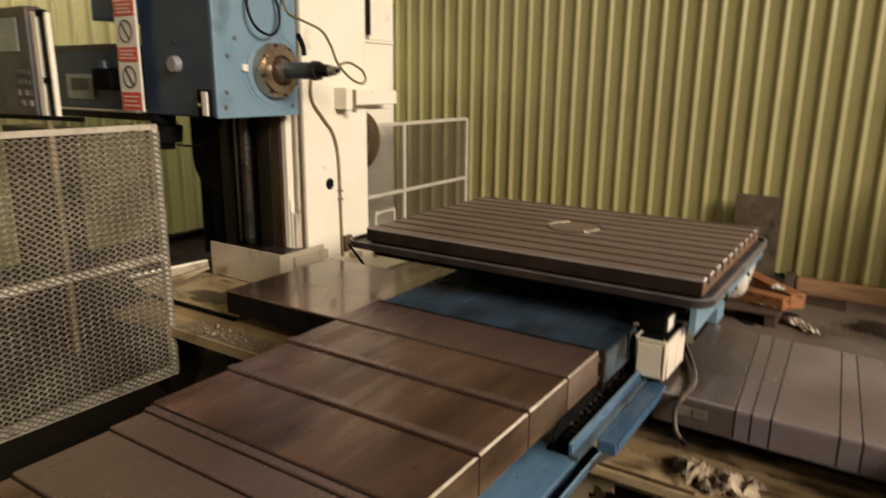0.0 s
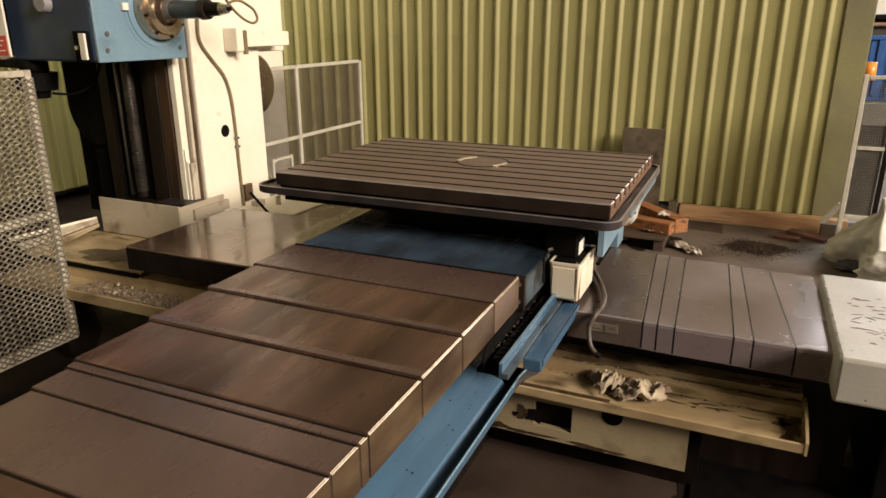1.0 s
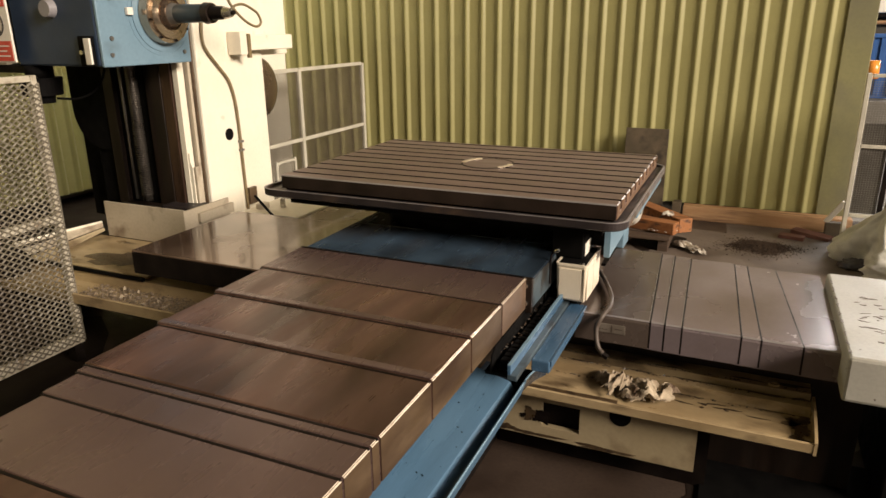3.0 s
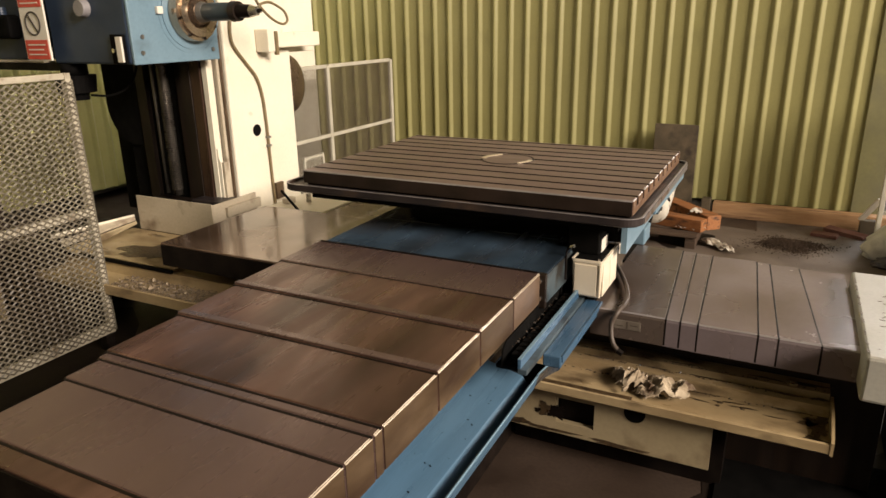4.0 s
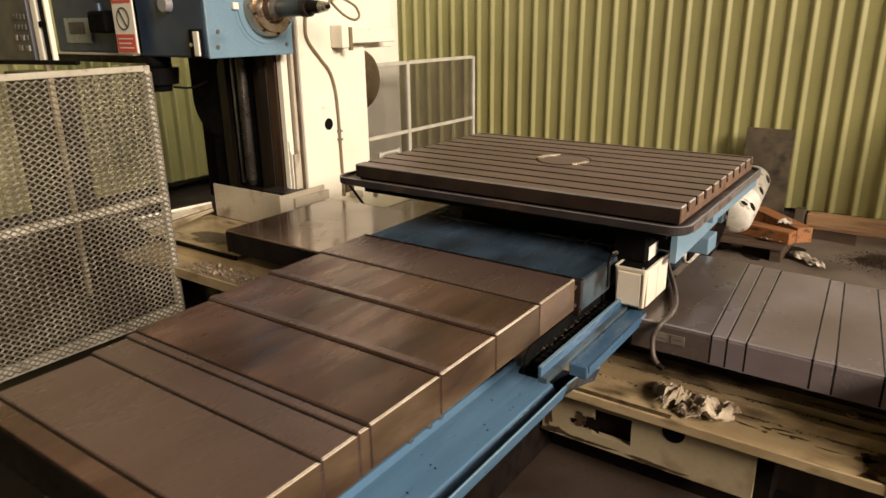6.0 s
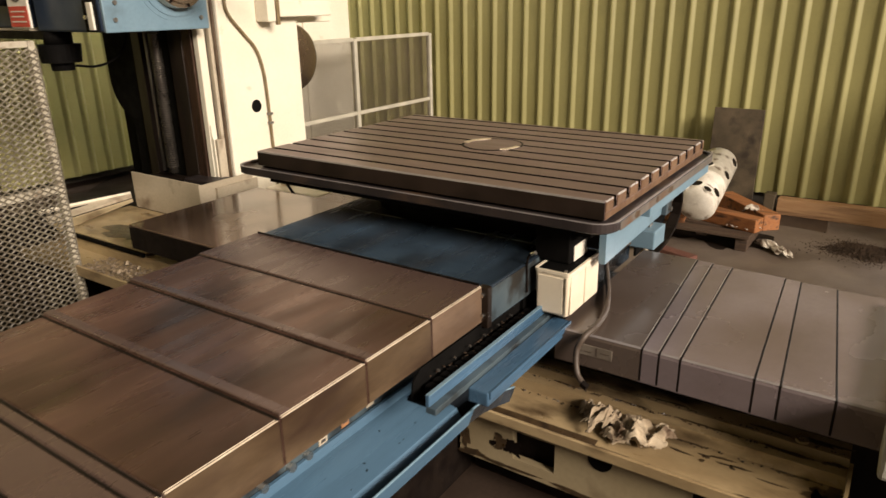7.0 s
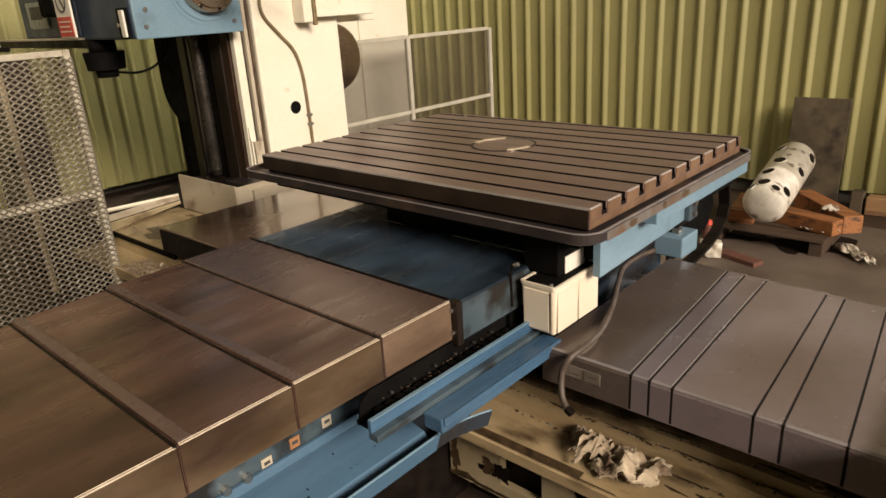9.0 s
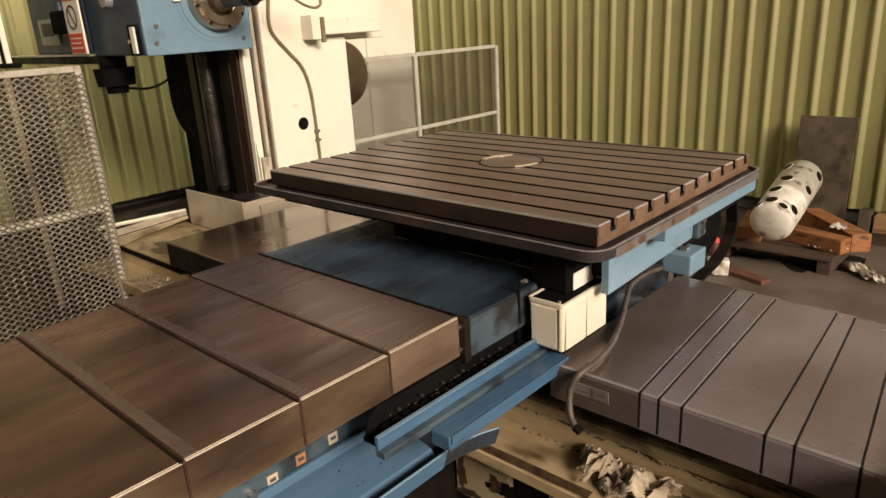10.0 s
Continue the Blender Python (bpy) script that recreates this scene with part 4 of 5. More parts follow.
part("drain_eye", ring((0.095, 2.745, 0.444), "Z", 0.010, 0.019, 0.008, 20), M_CREAM_DIRTY, bed)
for x, y, r in ((-0.150, 2.608, 0.015), (-0.153, 2.580, 0.009), (-0.065, 2.590, 0.008), (-0.02, 2.640, 0.005)):
    part("oil_spot", blot(x, y, 0.3775, r, r * 0.7, int(900 + x * 100), 0, 0.0008), M_OIL, bed, "black oil spot")
OIL_BLOTS = ((-0.42, 2.699, 0.4243, 0.060, 0.004, 0), (-0.18, 2.698, 0.4243, 0.085, 0.005, 0), (0.07, 2.693, 0.4243, 0.085, 0.007, 0), (-0.30, 2.745, 0.4435, 0.05, 0.005, 0),
             (0.00, 2.755, 0.4445, 0.05, 0.007, 0), (-0.10, 2.62, 0.3795, 0.030, 0.006, 0.1), (0.17, 2.60, 0.3790, 0.045, 0.025, 0.2), (0.180, 2.49, 0.3745, 0.030, 0.022, 0), (0.185, 2.56, 0.3790, 0.034, 0.050, 0), (0.19, 2.700, 0.4243, 0.028, 0.010, 0),
             (-0.66, 2.698, 0.4243, 0.05, 0.004, 0), (-0.55, 2.478, 0.3740, 0.16, 0.004, 0), (0.02, 2.48, 0.3745, 0.05, 0.004, 0), (-0.25, 2.648, 0.3800, 0.10, 0.003, 0), (0.10, 2.648, 0.3800, 0.07, 0.004, 0),
             (0.15, 2.765, 0.4445, 0.06, 0.016, 0), (0.20, 2.625, 0.3795, 0.028, 0.030, 0), (-0.06, 2.600, 0.3785, 0.045, 0.005, 0.05), (-0.22, 2.590, 0.3782, 0.035, 0.004, -0.05), (0.05, 2.580, 0.3778, 0.03, 0.004, 0))
# flat brown strip stands in for a shaded recess behind the lip
part("oil_pool", bx(-0.98, -0.46, 2.464, 2.508, 0.3715, 0.3762), M_OIL, bed, "dark brown strip for the recess along the lip")
for k, (x, y, z, rx, ry, a) in enumerate(OIL_BLOTS):
    part("oil_blot", blot(x, y, z, rx, ry, 40 + k, a, 0.0006), M_OIL, bed, "dark brown oil blot")
plate = thing("bed_cover", (-2.0, 3.0, 0.5), "wide brown oily steel cover over the main bed", "machine cover")
part("top", bx(-3.10, -1.55, 2.595, 3.48, 0.640, 0.652, 0.004), M_PLATE, plate)
part("rear_sheet", bx(-2.62, -1.55, 3.4895, 3.90, 0.636, 0.648, 0.003), M_PLATE, plate)
part("front_skirt", bx(-3.10, -1.72, 2.595, 2.607, 0.520, 0.6395), M_SLOT, plate, "dark oily front skirt")
part("end_skirt", bx(-3.10, -3.088, 2.608, 3.48, 0.575, 0.6395), M_SLOT, plate)
part("back_lip", bx(-3.0, -2.63, 3.481, 3.489, 0.560, 0.650), M_COVER, plate)


# ---- column and headstock ----
col = thing("machine_column", (-3.8, 3.8, 0), "cream painted machine column with dark oily guideways", "machine column")
part("front_panel", bx(-3.60, -3.36, 3.530, 4.190, 0.42, 3.2, 0.012), M_CREAM, col, "cream front panel with a round hole")
part("round_hole", rd((-3.361, 3.762, 1.10), (-3.3585, 3.762, 1.10), 0.041, seg=28), M_BLACK, col, "dark round hole")
part("core", bx(-4.45, -3.60, 3.50, 4.16, 0.5, 3.2), M_BLACK, col)
part("guideway", bx(-4.22, -3.561, 3.42, 3.50, 0.60, 3.2, 0.006), M_BLACK, col, "black oily guideway")
part("rear_way", bx(-4.05, -3.965, 3.385, 3.4195, 0.60, 3.2, 0.004), M_WAY, col, "dark brown oily way")
part("way_face", bx(-3.69, -3.5605, 3.400, 3.4195, 0.60, 3.2, 0.003), M_WAY, col, "dark brown oily way")
part("guideway_edge", bx(-3.56, -3.475, 3.405, 3.50, 0.60, 3.2, 0.006), M_POLISHED, col, "brown oily guideway edge")
part("side_strip", bx(-3.470, -3.425, 3.420, 3.475, 0.60, 3.2, 0.004), M_CREAM, col, "cream cover strip")
part("strip_step", prism([(-3.4245, 0.62), (-3.4245, 1.02), (-3.412, 1.02), (-3.412, 0.96), (-3.398, 0.93), (-3.398, 0.62)], "Y", 3.424, 3.430), M_CREAM, col, "stepped cream strip end")
part("inner_strip", bx(-3.44, -3.403, 3.490, 3.512, 0.55, 3.2, 0.003), M_BEIGE, col, "beige inner strip")
part("brown_strip", bx(-3.44, -3.385, 3.5125, 3.5265, 0.55, 3.2, 0.003), M_COVER_SIDE, col, "brown oily cover strip")
part("step_cover", bx(-3.405, -3.375, 3.43, 3.472, 0.60, 0.93, 0.004), M_BEIGE, col)
part("base_plate", bx(-3.58, -3.30, 3.30, 3.47, 0.668, 0.690, 0.004), M_RIM, col)
screw = part("lead_screw", rd((-3.735, 3.34, 0.70), (-3.735, 3.34, 2.2), 0.030, seg=16), M_THREAD, col, "threaded steel lead screw", True)
for k in range(60):
    part("thread", ring((-3.735, 3.34, 0.74 + 0.0143 * k), "Z", 0.029, 0.036, 0.006, 14), M_THREAD, screw)
part("guide_rod", rd((-3.84, 3.35, 0.70), (-3.84, 3.35, 2.2), 0.012, seg=14), M_DULL_STEEL, col, "bright steel guide rod", True)
hang = [(-4.38, 2.4), (-4.38, 1.30)] + [(-4.13 - 0.25 * math.cos(radians(a)), 1.28 - 0.27 * math.sin(radians(a))) for a in range(0, 91, 10)] + [(-4.0, 1.01), (-4.0, 2.4)]
part("belt_guard", prism(hang, "Y", 3.395, 3.419), M_BLACK, col, "black round-bottomed belt guard")
drum = part("drive_drum", rd((-3.95, 4.195, 1.372), (-3.44, 4.195, 1.372), 0.226, seg=56), M_DRUM, col, "brown oily round drive drum", True)
bulge = [(-3.44 + 0.070 * math.sin(radians(a)), 0.226 * math.cos(radians(a)) ** 0.8) for a in range(0, 86, 8)]
dome_rows, dome = [], bmesh.new()
for x, r in bulge:
    dome_rows.append([dome.verts.new((x, 4.195 + r * math.cos(2 * math.pi * k / 48), 1.372 + r * math.sin(2 * math.pi * k / 48))) for k in range(48)])
for a, b in zip(dome_rows, dome_rows[1:]):
    for k in range(48):
        dome.faces.new((a[k], a[(k + 1) % 48], b[(k + 1) % 48], b[k]))
dome.faces.new(dome_rows[-1])
part("drum_cap", dome, M_DRUM, drum, "bulged end cap", True)
bar = part("limit_bar", bx(-3.355, -3.27, 3.90, 4.44, 1.645, 1.745, 0.008), M_CREAM, col, "cream limit switch bar")
part("limit_switch", bx(-3.357, -3.245, 3.83, 3.898, 1.62, 1.77, 0.006), M_CREAM, bar)
part("switch_gap", bx(-3.26, -3.235, 3.90, 3.925, 1.60, 1.755, 0.003), M_CABLE, bar)

part("rear_slot", bx(-3.60, -3.445, 4.262, 4.352, 2.15, 3.2), M_SLOT, col, "dark recess")
backbox = part("rear_box", bx(-3.62, -3.455, 4.353, 4.64, 2.115, 3.2, 0.01), M_CREAM, col, "cream rear box")
part("ledge", bx(-3.62, -3.445, 4.20, 4.64, 2.095, 2.113, 0.003), M_CREAM, backbox)
part("rear_panel", bx(-3.62, -3.46, 4.192, 4.625, 1.60, 2.094, 0.006), M_CREAM, col)

apron = thing("column_base_guard", (-3.2, 3.1, 0.6), "beige sheet steel guard round the column base", "machine guard")
part("front_plate", bx(-3.975, -3.285, 3.185, 3.197, 0.47, 0.708, 0.003), M_BEIGE, apron)
part("side_plate", prism([(3.1975, 0.50), (3.1975, 0.700), (3.60, 0.700), (3.60, 0.50)], "X", -3.297, -3.285), M_BEIGE, apron)
part("side_step", prism([(3.30, 0.60), (3.30, 0.664), (3.62, 0.664), (3.62, 0.60)], "X", -3.284, -3.262), M_BEIGE, apron)
part("cap", bx(-3.96, -3.30, 3.20, 3.40, 0.655, 0.667), M_WAY, apron, "oily brown cap")
part("corner_block", bx(-3.358, -3.33, 3.88, 3.96, 0.58, 0.70, 0.004), M_COVER_SIDE, apron)
ledge = thing("west_bed_ledge", (-3.9, 2.8, 0.3), "cream painted sheet ledge at the end of the bed", "machine guard")
def fold(corners, thick):
    """A sheet between four corners, with thickness along its normal."""
    bm = bmesh.new()
    c = [Vector(p) for p in corners]
    n = (c[1] - c[0]).cross(c[3] - c[0]).normalized() * thick
    front, back = [bm.verts.new(p) for p in c], [bm.verts.new(p - n) for p in c]
    bm.faces.new(front)
    bm.faces.new(back[::-1])
    for k in range(4):
        bm.faces.new((front[k], back[k], back[(k + 1) % 4], front[(k + 1) % 4]))
    bmesh.ops.recalc_face_normals(bm, faces=bm.faces)
    return bm


part("upper_lip", tube([(-4.104, 2.62, 0.560), (-4.062, 2.90, 0.560), (-4.022, 3.183, 0.560)], 0.0085, 10, 3), M_CREAM, ledge, "rounded cream lip", True)
part("upper_edge", fold([(-4.098, 2.62, 0.553), (-3.985, 2.62, 0.505), (-4.012, 3.183, 0.525), (-4.016, 3.183, 0.553)], 0.006), M_BEIGE, ledge, "pale folded edge")
part("edge_gap", fold([(-3.984, 2.62, 0.5045), (-3.976, 2.62, 0.5005), (-4.010, 3.183, 0.521), (-4.012, 3.183, 0.5245)], 0.004), M_SLOT, ledge, "dark joint between the folded sheets")
part("lower_edge", fold([(-3.975, 2.62, 0.500), (-3.890, 2.62, 0.470), (-4.002, 3.183, 0.505), (-4.010, 3.183, 0.5205)], 0.006), M_CREAM_DULL, ledge, "stained lower fold")
part("lower_sheet", bx(-4.05, -3.105, 2.672, 3.184, 0.456, 0.468, 0.003), M_CREAM_DIRTY, ledge, "oil-blotted lower sheet")
part("oil_blot", blot(-3.34, 2.88, 0.4685, 0.30, 0.17, 71, 0.2, 0.0012), M_OIL, ledge, "dark oil pooled on the sheet")
part("channel_gap", bx(-4.04, -3.12, 2.655, 2.671, 0.440, 0.462), M_BLACK, ledge, "dark gap along the sheet edge")
part("skirt", bx(-4.20, -4.05, 2.40, 3.10, 0.0, 0.545), M_SLOT, ledge)

head = thing("spindle_headstock", (-3.6, 3.1, 1.6), "blue painted spindle headstock hung on the column", "headstock")
# navy here is the blue paint with its shaded side in the colour
part("body", bx(-3.96, -3.312, 2.770, 3.42, 1.600, 2.55, 0.012), M_NAVY, head, "blue headstock body, its unlit side put in as navy")
face = part("face_plate", bx(-3.311, -3.290, 2.772, 3.415, 1.597, 2.55, 0.006), M_BLUE, head, "light blue front face")
CY, CZ = 3.205, 1.872
part("flange_ring", ring((-3.2905, CY, CZ), "X", 0.224, 0.230, 0.0025, 56), M_BLUE, face)
part("flange_plate", rd((-3.290, CY, CZ), (-3.2845, CY, CZ), 0.205, seg=56), M_BLUE, face, "light blue round flange")
nose = part("spindle_nose", rd((-3.278, CY, CZ), (-3.225, CY, CZ), 0.166, 0.160, 48), M_NOSE, head, "bright steel spindle nose")
part("nose_ring", ring((-3.225, CY, CZ), "X", 0.092, 0.136, 0.018, 40), M_NOSE, nose)
for k in range(8):
    a = radians(45 * k + 12)
    part("bolt", rd((-3.225, CY + 0.149 * math.cos(a), CZ + 0.149 * math.sin(a)), (-3.213, CY + 0.149 * math.cos(a), CZ + 0.149 * math.sin(a)), 0.008, seg=8), M_SLOT, nose)
part("spindle", rd((-3.225, CY, CZ), (-3.185, CY, CZ), 0.088, 0.066, 32), M_DRUM, head, "oily bronze spindle taper")
arb = part("arbor", rd((-3.185, CY, CZ), (-2.945, CY, CZ), 0.050, 0.050, 32), M_ARBOR, head, "dark oily tool arbor")
part("root_ring", rd((-3.1845, CY, CZ), (-3.150, CY, CZ), 0.060, 0.052, 32), M_DULL_STEEL, arb)
part("collar", rd((-2.945, CY, CZ), (-2.905, CY, CZ), 0.058, 0.054, 28), M_WAY, arb)
part("neck", rd((-2.905, CY, CZ), (-2.815, CY, CZ), 0.040, 0.034, 28), M_SLOT, arb)
part("tip", rd((-2.815, CY, CZ), (-2.770, CY, CZ), 0.034, 0.024, 20), M_STEEL, arb, "bright steel tip")
part("stud", rd((-2.770, CY, CZ), (-2.750, CY, CZ), 0.012, seg=12), M_SLOT, arb)
for y, z in ((2.83, 1.66), (2.84, 1.745), (3.36, 1.66), (2.92, 2.05), (2.86, 1.95)):
    part("screw", rd((-3.290, y, z), (-3.280, y, z), 0.012, seg=8), M_DULL_STEEL, face)
part("key_block", bx(-3.289, -3.268, 2.955, 2.995, 1.865, 1.905, 0.003), M_PAPER, face, "white marker block")
sw = part("switch_panel", bx(-3.44, -3.335, 2.752, 2.770, 1.603, 1.760, 0.004), M_BLACK, head, "black switch panel")
part("switch_lever", bx(-3.384, -3.340, 2.738, 2.752, 1.612, 1.748, 0.004), M_PAPER, sw, "bright switch plate")
part("push_button", rd((-3.41, 2.752, 1.675), (-3.41, 2.738, 1.675), 0.012, seg=12), M_STEEL, sw)
part("knob", rd((-3.625, 2.770, 1.900), (-3.625, 2.730, 1.900), 0.050, 0.042, 28), M_KNOB, head, "round greyed knob")
part("screw", rd((-3.625, 2.770, 2.03), (-3.625, 2.762, 2.03), 0.014, seg=12), M_NAVY, head)
lab = part("label_panel", bx(-4.100, -3.884, 2.700, 2.712, 1.620, 2.62, 0.003), M_PAPER, head, "white warning label strip with red fields")
for z0, z1 in ((1.628, 1.735), (1.915, 2.000), (2.180, 2.265)):
    part("red_field", bx(-4.090, -3.894, 2.6975, 2.6995, z0, z1), M_RED, lab, "red label field with lines of small print")
    for k in range(3):
        zz = z0 + (z1 - z0) * (0.25 + 0.25 * k)
        part("text_bar", bx(-4.07, -3.915 - 0.02 * (k % 2), 2.6955, 2.6972, zz - 0.0035, zz + 0.0035), M_PAPER, lab)
for z in (1.825, 2.092):
    part("prohibition_ring", ring((-3.992, 2.6985, z), "Y", 0.058, 0.067, -0.003, 32), M_INK, lab, "dark ring of the prohibition sign")
    part("prohibition_bar", bx(-0.006, 0.006, -0.0015, 0.0015, -0.058, 0.058, 0, pose(-3.992, 2.6970, z, 0, -35, 0)), M_INK, lab)
rear = part("rear_cover", bx(-4.36, -3.962, 2.713, 3.40, 2.165, 2.60, 0.01), M_NAVY, head)
mot = part("feed_motor", rd((-3.90, 2.84, 1.600), (-3.90, 2.84, 1.53), 0.075, seg=28), M_BLACK, head, "black round feed motor", True)
part("motor_can", rd((-3.90, 2.84, 1.53), (-3.90, 2.84, 1.43), 0.115, 0.105, 28), M_BLACK, mot)
part("motor_foot", rd((-3.90, 2.84, 1.43), (-3.90, 2.84, 1.385), 0.065, 0.06, 20), M_BLACK, mot)
part("motor_lead", tube([(-3.84, 2.88, 1.41), (-3.80, 2.98, 1.40), (-3.78, 3.08, 1.43), (-3.78, 3.16, 1.50), (-3.78, 3.20, 1.60)], 0.007, 8), M_BLACK, head)
part("loop_cable", tube([(-3.285, 3.02, 2.35), (-3.24, 2.99, 2.20), (-3.22, 3.03, 2.11), (-3.21, 3.12, 2.075), (-3.22, 3.20, 2.12), (-3.24, 3.23, 2.22), (-3.285, 3.22, 2.35)], 0.008, 10), M_BLACK, head, "black cable loop", True)

cable = thing("spindle_cable", (-3.35, 3.9, 0.7), "thin brown cable looped from the spindle to the column", "cable")
part("upper_loop", tube([(-3.28, 3.30, 2.30), (-3.15, 3.22, 2.20), (-3.00, 3.19, 2.15), (-2.95, 3.282, 2.102), (-2.95, 3.36, 2.02), (-2.95, 3.419, 1.918), (-2.95, 3.53, 1.834), (-2.95, 3.63, 1.80), (-2.95, 3.681, 1.822), (-2.95, 3.66, 1.87), (-2.95, 3.612, 1.898), (-2.93, 3.50, 1.925), (-2.88, 3.36, 1.91), (-2.775, 3.22, 1.876)], 0.008, 8), M_CABLE, cable, "", True)
part("drop", tube([(-3.342, 3.60, 1.88), (-3.345, 3.585, 1.74), (-3.346, 3.61, 1.66), (-3.346, 3.70, 1.56), (-3.346, 3.79, 1.46), (-3.346, 3.835, 1.33), (-3.346, 3.85, 1.15), (-3.346, 3.855, 0.90), (-3.346, 3.86, 0.70), (-3.34, 3.86, 0.55)], 0.010, 8), M_CABLE, cable, "", True)
for z in (1.04, 0.98):
    part("clip", bx(-3.358, -3.332, 3.838, 3.872, z - 0.008, z + 0.008, 0.002), M_DULL_STEEL, cable)
part("plug_stub", tube([(-3.30, 3.44, 2.10), (-3.27, 3.45, 2.03), (-3.27, 3.46, 1.97)], 0.016, 10), M_BLACK, cable)

# control boxes beyond the guard
cb = thing("control_box", (-4.7, 3.0, 1.6), "dark blue control box with a grey display plate", "control box")
part("body", bx(-5.12, -4.20, 2.85, 3.25, 1.615, 2.035, 0.01), M_NAVY, cb)
part("display_plate", bx(-4.965, -4.64, 2.838, 2.849, 1.675, 1.84, 0.003), M_SCREEN, cb, "grey display plate")
part("display_window", bx(-4.90, -4.70, 2.832, 2.8375, 1.735, 1.815, 0.003), M_INK, cb)
part("top_strip", bx(-5.10, -4.22, 2.842, 2.849, 1.995, 2.030), M_INK, cb)
part("hand_crank", bx(-4.52, -4.32, 2.76, 2.849, 1.74, 1.88, 0.02), M_BLACK, cb, "dark hand crank boss")
part("crank_knob", rd((-4.42, 2.80, 1.88), (-4.42, 2.80, 1.925), 0.030, 0.026, 20), M_NAVY, cb)
part("carrier_arm", bx(-5.9, -3.96, 2.80, 2.87, 1.555, 1.600, 0.006), M_SLOT, cb, "dark carrier arm")
part("arm_cap", bx(-5.9, -4.10, 2.795, 2.875, 1.6005, 1.613, 0.003), M_BEIGE, cb, "beige strip along the arm")
pend = thing("control_desk", (-4.710, 2.6, 1.5), "dark operator panel with rows of buttons in a white frame", "control panel")
part("panel", bx(-5.130, -4.500, 2.380, 2.480, 1.57, 2.235, 0.01), M_RIM_DARK, pend)
part("screen", bx(-5.010, -4.610, 2.372, 2.379, 1.97, 2.17, 0.004), M_SCREEN, pend, "grey screen")
for i in range(4):
    for j in range(4):
        part("button", bx(-4.670 + 0.045 * i - 0.013, -4.670 + 0.045 * i + 0.013, 2.368, 2.379, 1.66 + 0.062 * j - 0.017, 1.66 + 0.062 * j + 0.017, 0.003), M_DULL_STEEL if j < 2 and (i + j) % 2 else M_INK, pend)
part("frame_post", bx(-4.490, -4.425, 2.400, 2.440, 1.57, 2.20, 0.008), M_CREAM, pend, "white painted frame post")
for z in (1.80, 2.19):
    part("hinge", bx(-4.424, -4.340, 2.400, 2.425, z - 0.018, z + 0.018, 0.004), M_BLACK, pend)
part("outer_strip", bx(-4.338, -4.318, 2.405, 2.435, 1.57, 2.19, 0.004), M_CREAM, pend)
part("hinge_bar", rd((-4.375, 2.41, 1.58), (-4.375, 2.41, 2.18), 0.012, seg=8), M_BLACK, pend)
part("handle_rail", rd((-5.210, 2.360, 1.565), (-3.960, 2.360, 1.585), 0.014, seg=10), M_BLACK, pend)
part("stand", bx(-4.475, -4.435, 2.405, 2.440, 0, 1.57, 0.006), M_CREAM_DULL, pend)

console = thing("operator_console", (-4.85, 2.7, 0), "dark brown steel console standing under the operator panel", "console")
part("cabinet", bx(-5.16, -4.60, 2.46, 2.66, 0.08, 1.50, 0.010), M_TABLE_DARK, console)
part("plinth", bx(-5.14, -4.62, 2.48, 2.64, 0.004, 0.079), M_BLACK, console)
part("door", bx(-5.12, -4.64, 2.450, 2.4595, 0.14, 1.46, 0.004), M_TABLE_DARK, console)
part("door_handle", bx(-4.72, -4.69, 2.430, 2.4495, 0.80, 0.92, 0.004), M_BLACK, console)

# ---- mesh guards ----


def strand(bm, a, b, w, n):
    """A flat strand from a to b, w wide, in the plane with normal n, 2 mm thick."""
    a, b, n = Vector(a), Vector(b), Vector(n)
    s = (b - a).normalized().cross(n) * w / 2
    d = n * 0.0015
    v = [bm.verts.new(p) for p in (a - s - d, a + s - d, b + s - d, b - s - d, a - s + d, a + s + d, b + s + d, b - s + d)]
    for f in ((0, 1, 2, 3), (4, 7, 6, 5), (0, 4, 5, 1), (3, 2, 6, 7), (1, 5, 6, 2), (0, 3, 7, 4)):
        bm.faces.new([v[k] for k in f])


guard = thing("mesh_guard", (-3.46, 1.7, 0.0), "grimy white expanded metal guard panel in a steel frame", "machine guard")
GY0, GY1, GZ0, GZ1, GX = 1.05, 2.480, 0.095, 1.575, -3.462
for y0, y1 in ((GY1 - 0.034, GY1), (GY0, GY0 + 0.034)):
    part("frame_upright", bx(GX - 0.020, GX + 0.020, y0, y1, GZ0, GZ1, 0.004), M_MESH_FRAME, guard)
for z0, z1 in ((GZ0, GZ0 + 0.06), (0.805, 0.845), (GZ1 - 0.032, GZ1)):
    part("frame_rail", bx(GX - 0.018, GX + 0.018, GY0 + 0.0345, GY1 - 0.0345, z0, z1, 0.004), M_MESH_FRAME, guard)
lattice = bmesh.new()
DY, DZ = 0.044, 0.031
for i in range(int((GY1 - GY0) / DY) + 1):
    for j in range(1, int((GZ1 - GZ0) / DZ)):
        y, z = GY0 + i * DY, GZ0 + j * DZ
        for s in (1, -1):
            y2, zz = min(y + DY / 2, GY1), z + s * DZ / 2
            tilt = Vector((0.86, 0, 0.51 * s))
            strand(lattice, (GX + 0.024, y, z), (GX + 0.024, y2, zz), 0.0084, tilt)
            strand(lattice, (GX + 0.024, y2, zz), (GX + 0.024, min(y + DY, GY1), z), 0.0084, tilt)
part("expanded_mesh", lattice, M_MESH, guard, "grimy white expanded metal")
part("foot", bx(GX - 0.03, GX + 0.03, 2.40, 2.46, 0, GZ0), M_SLOT, guard)
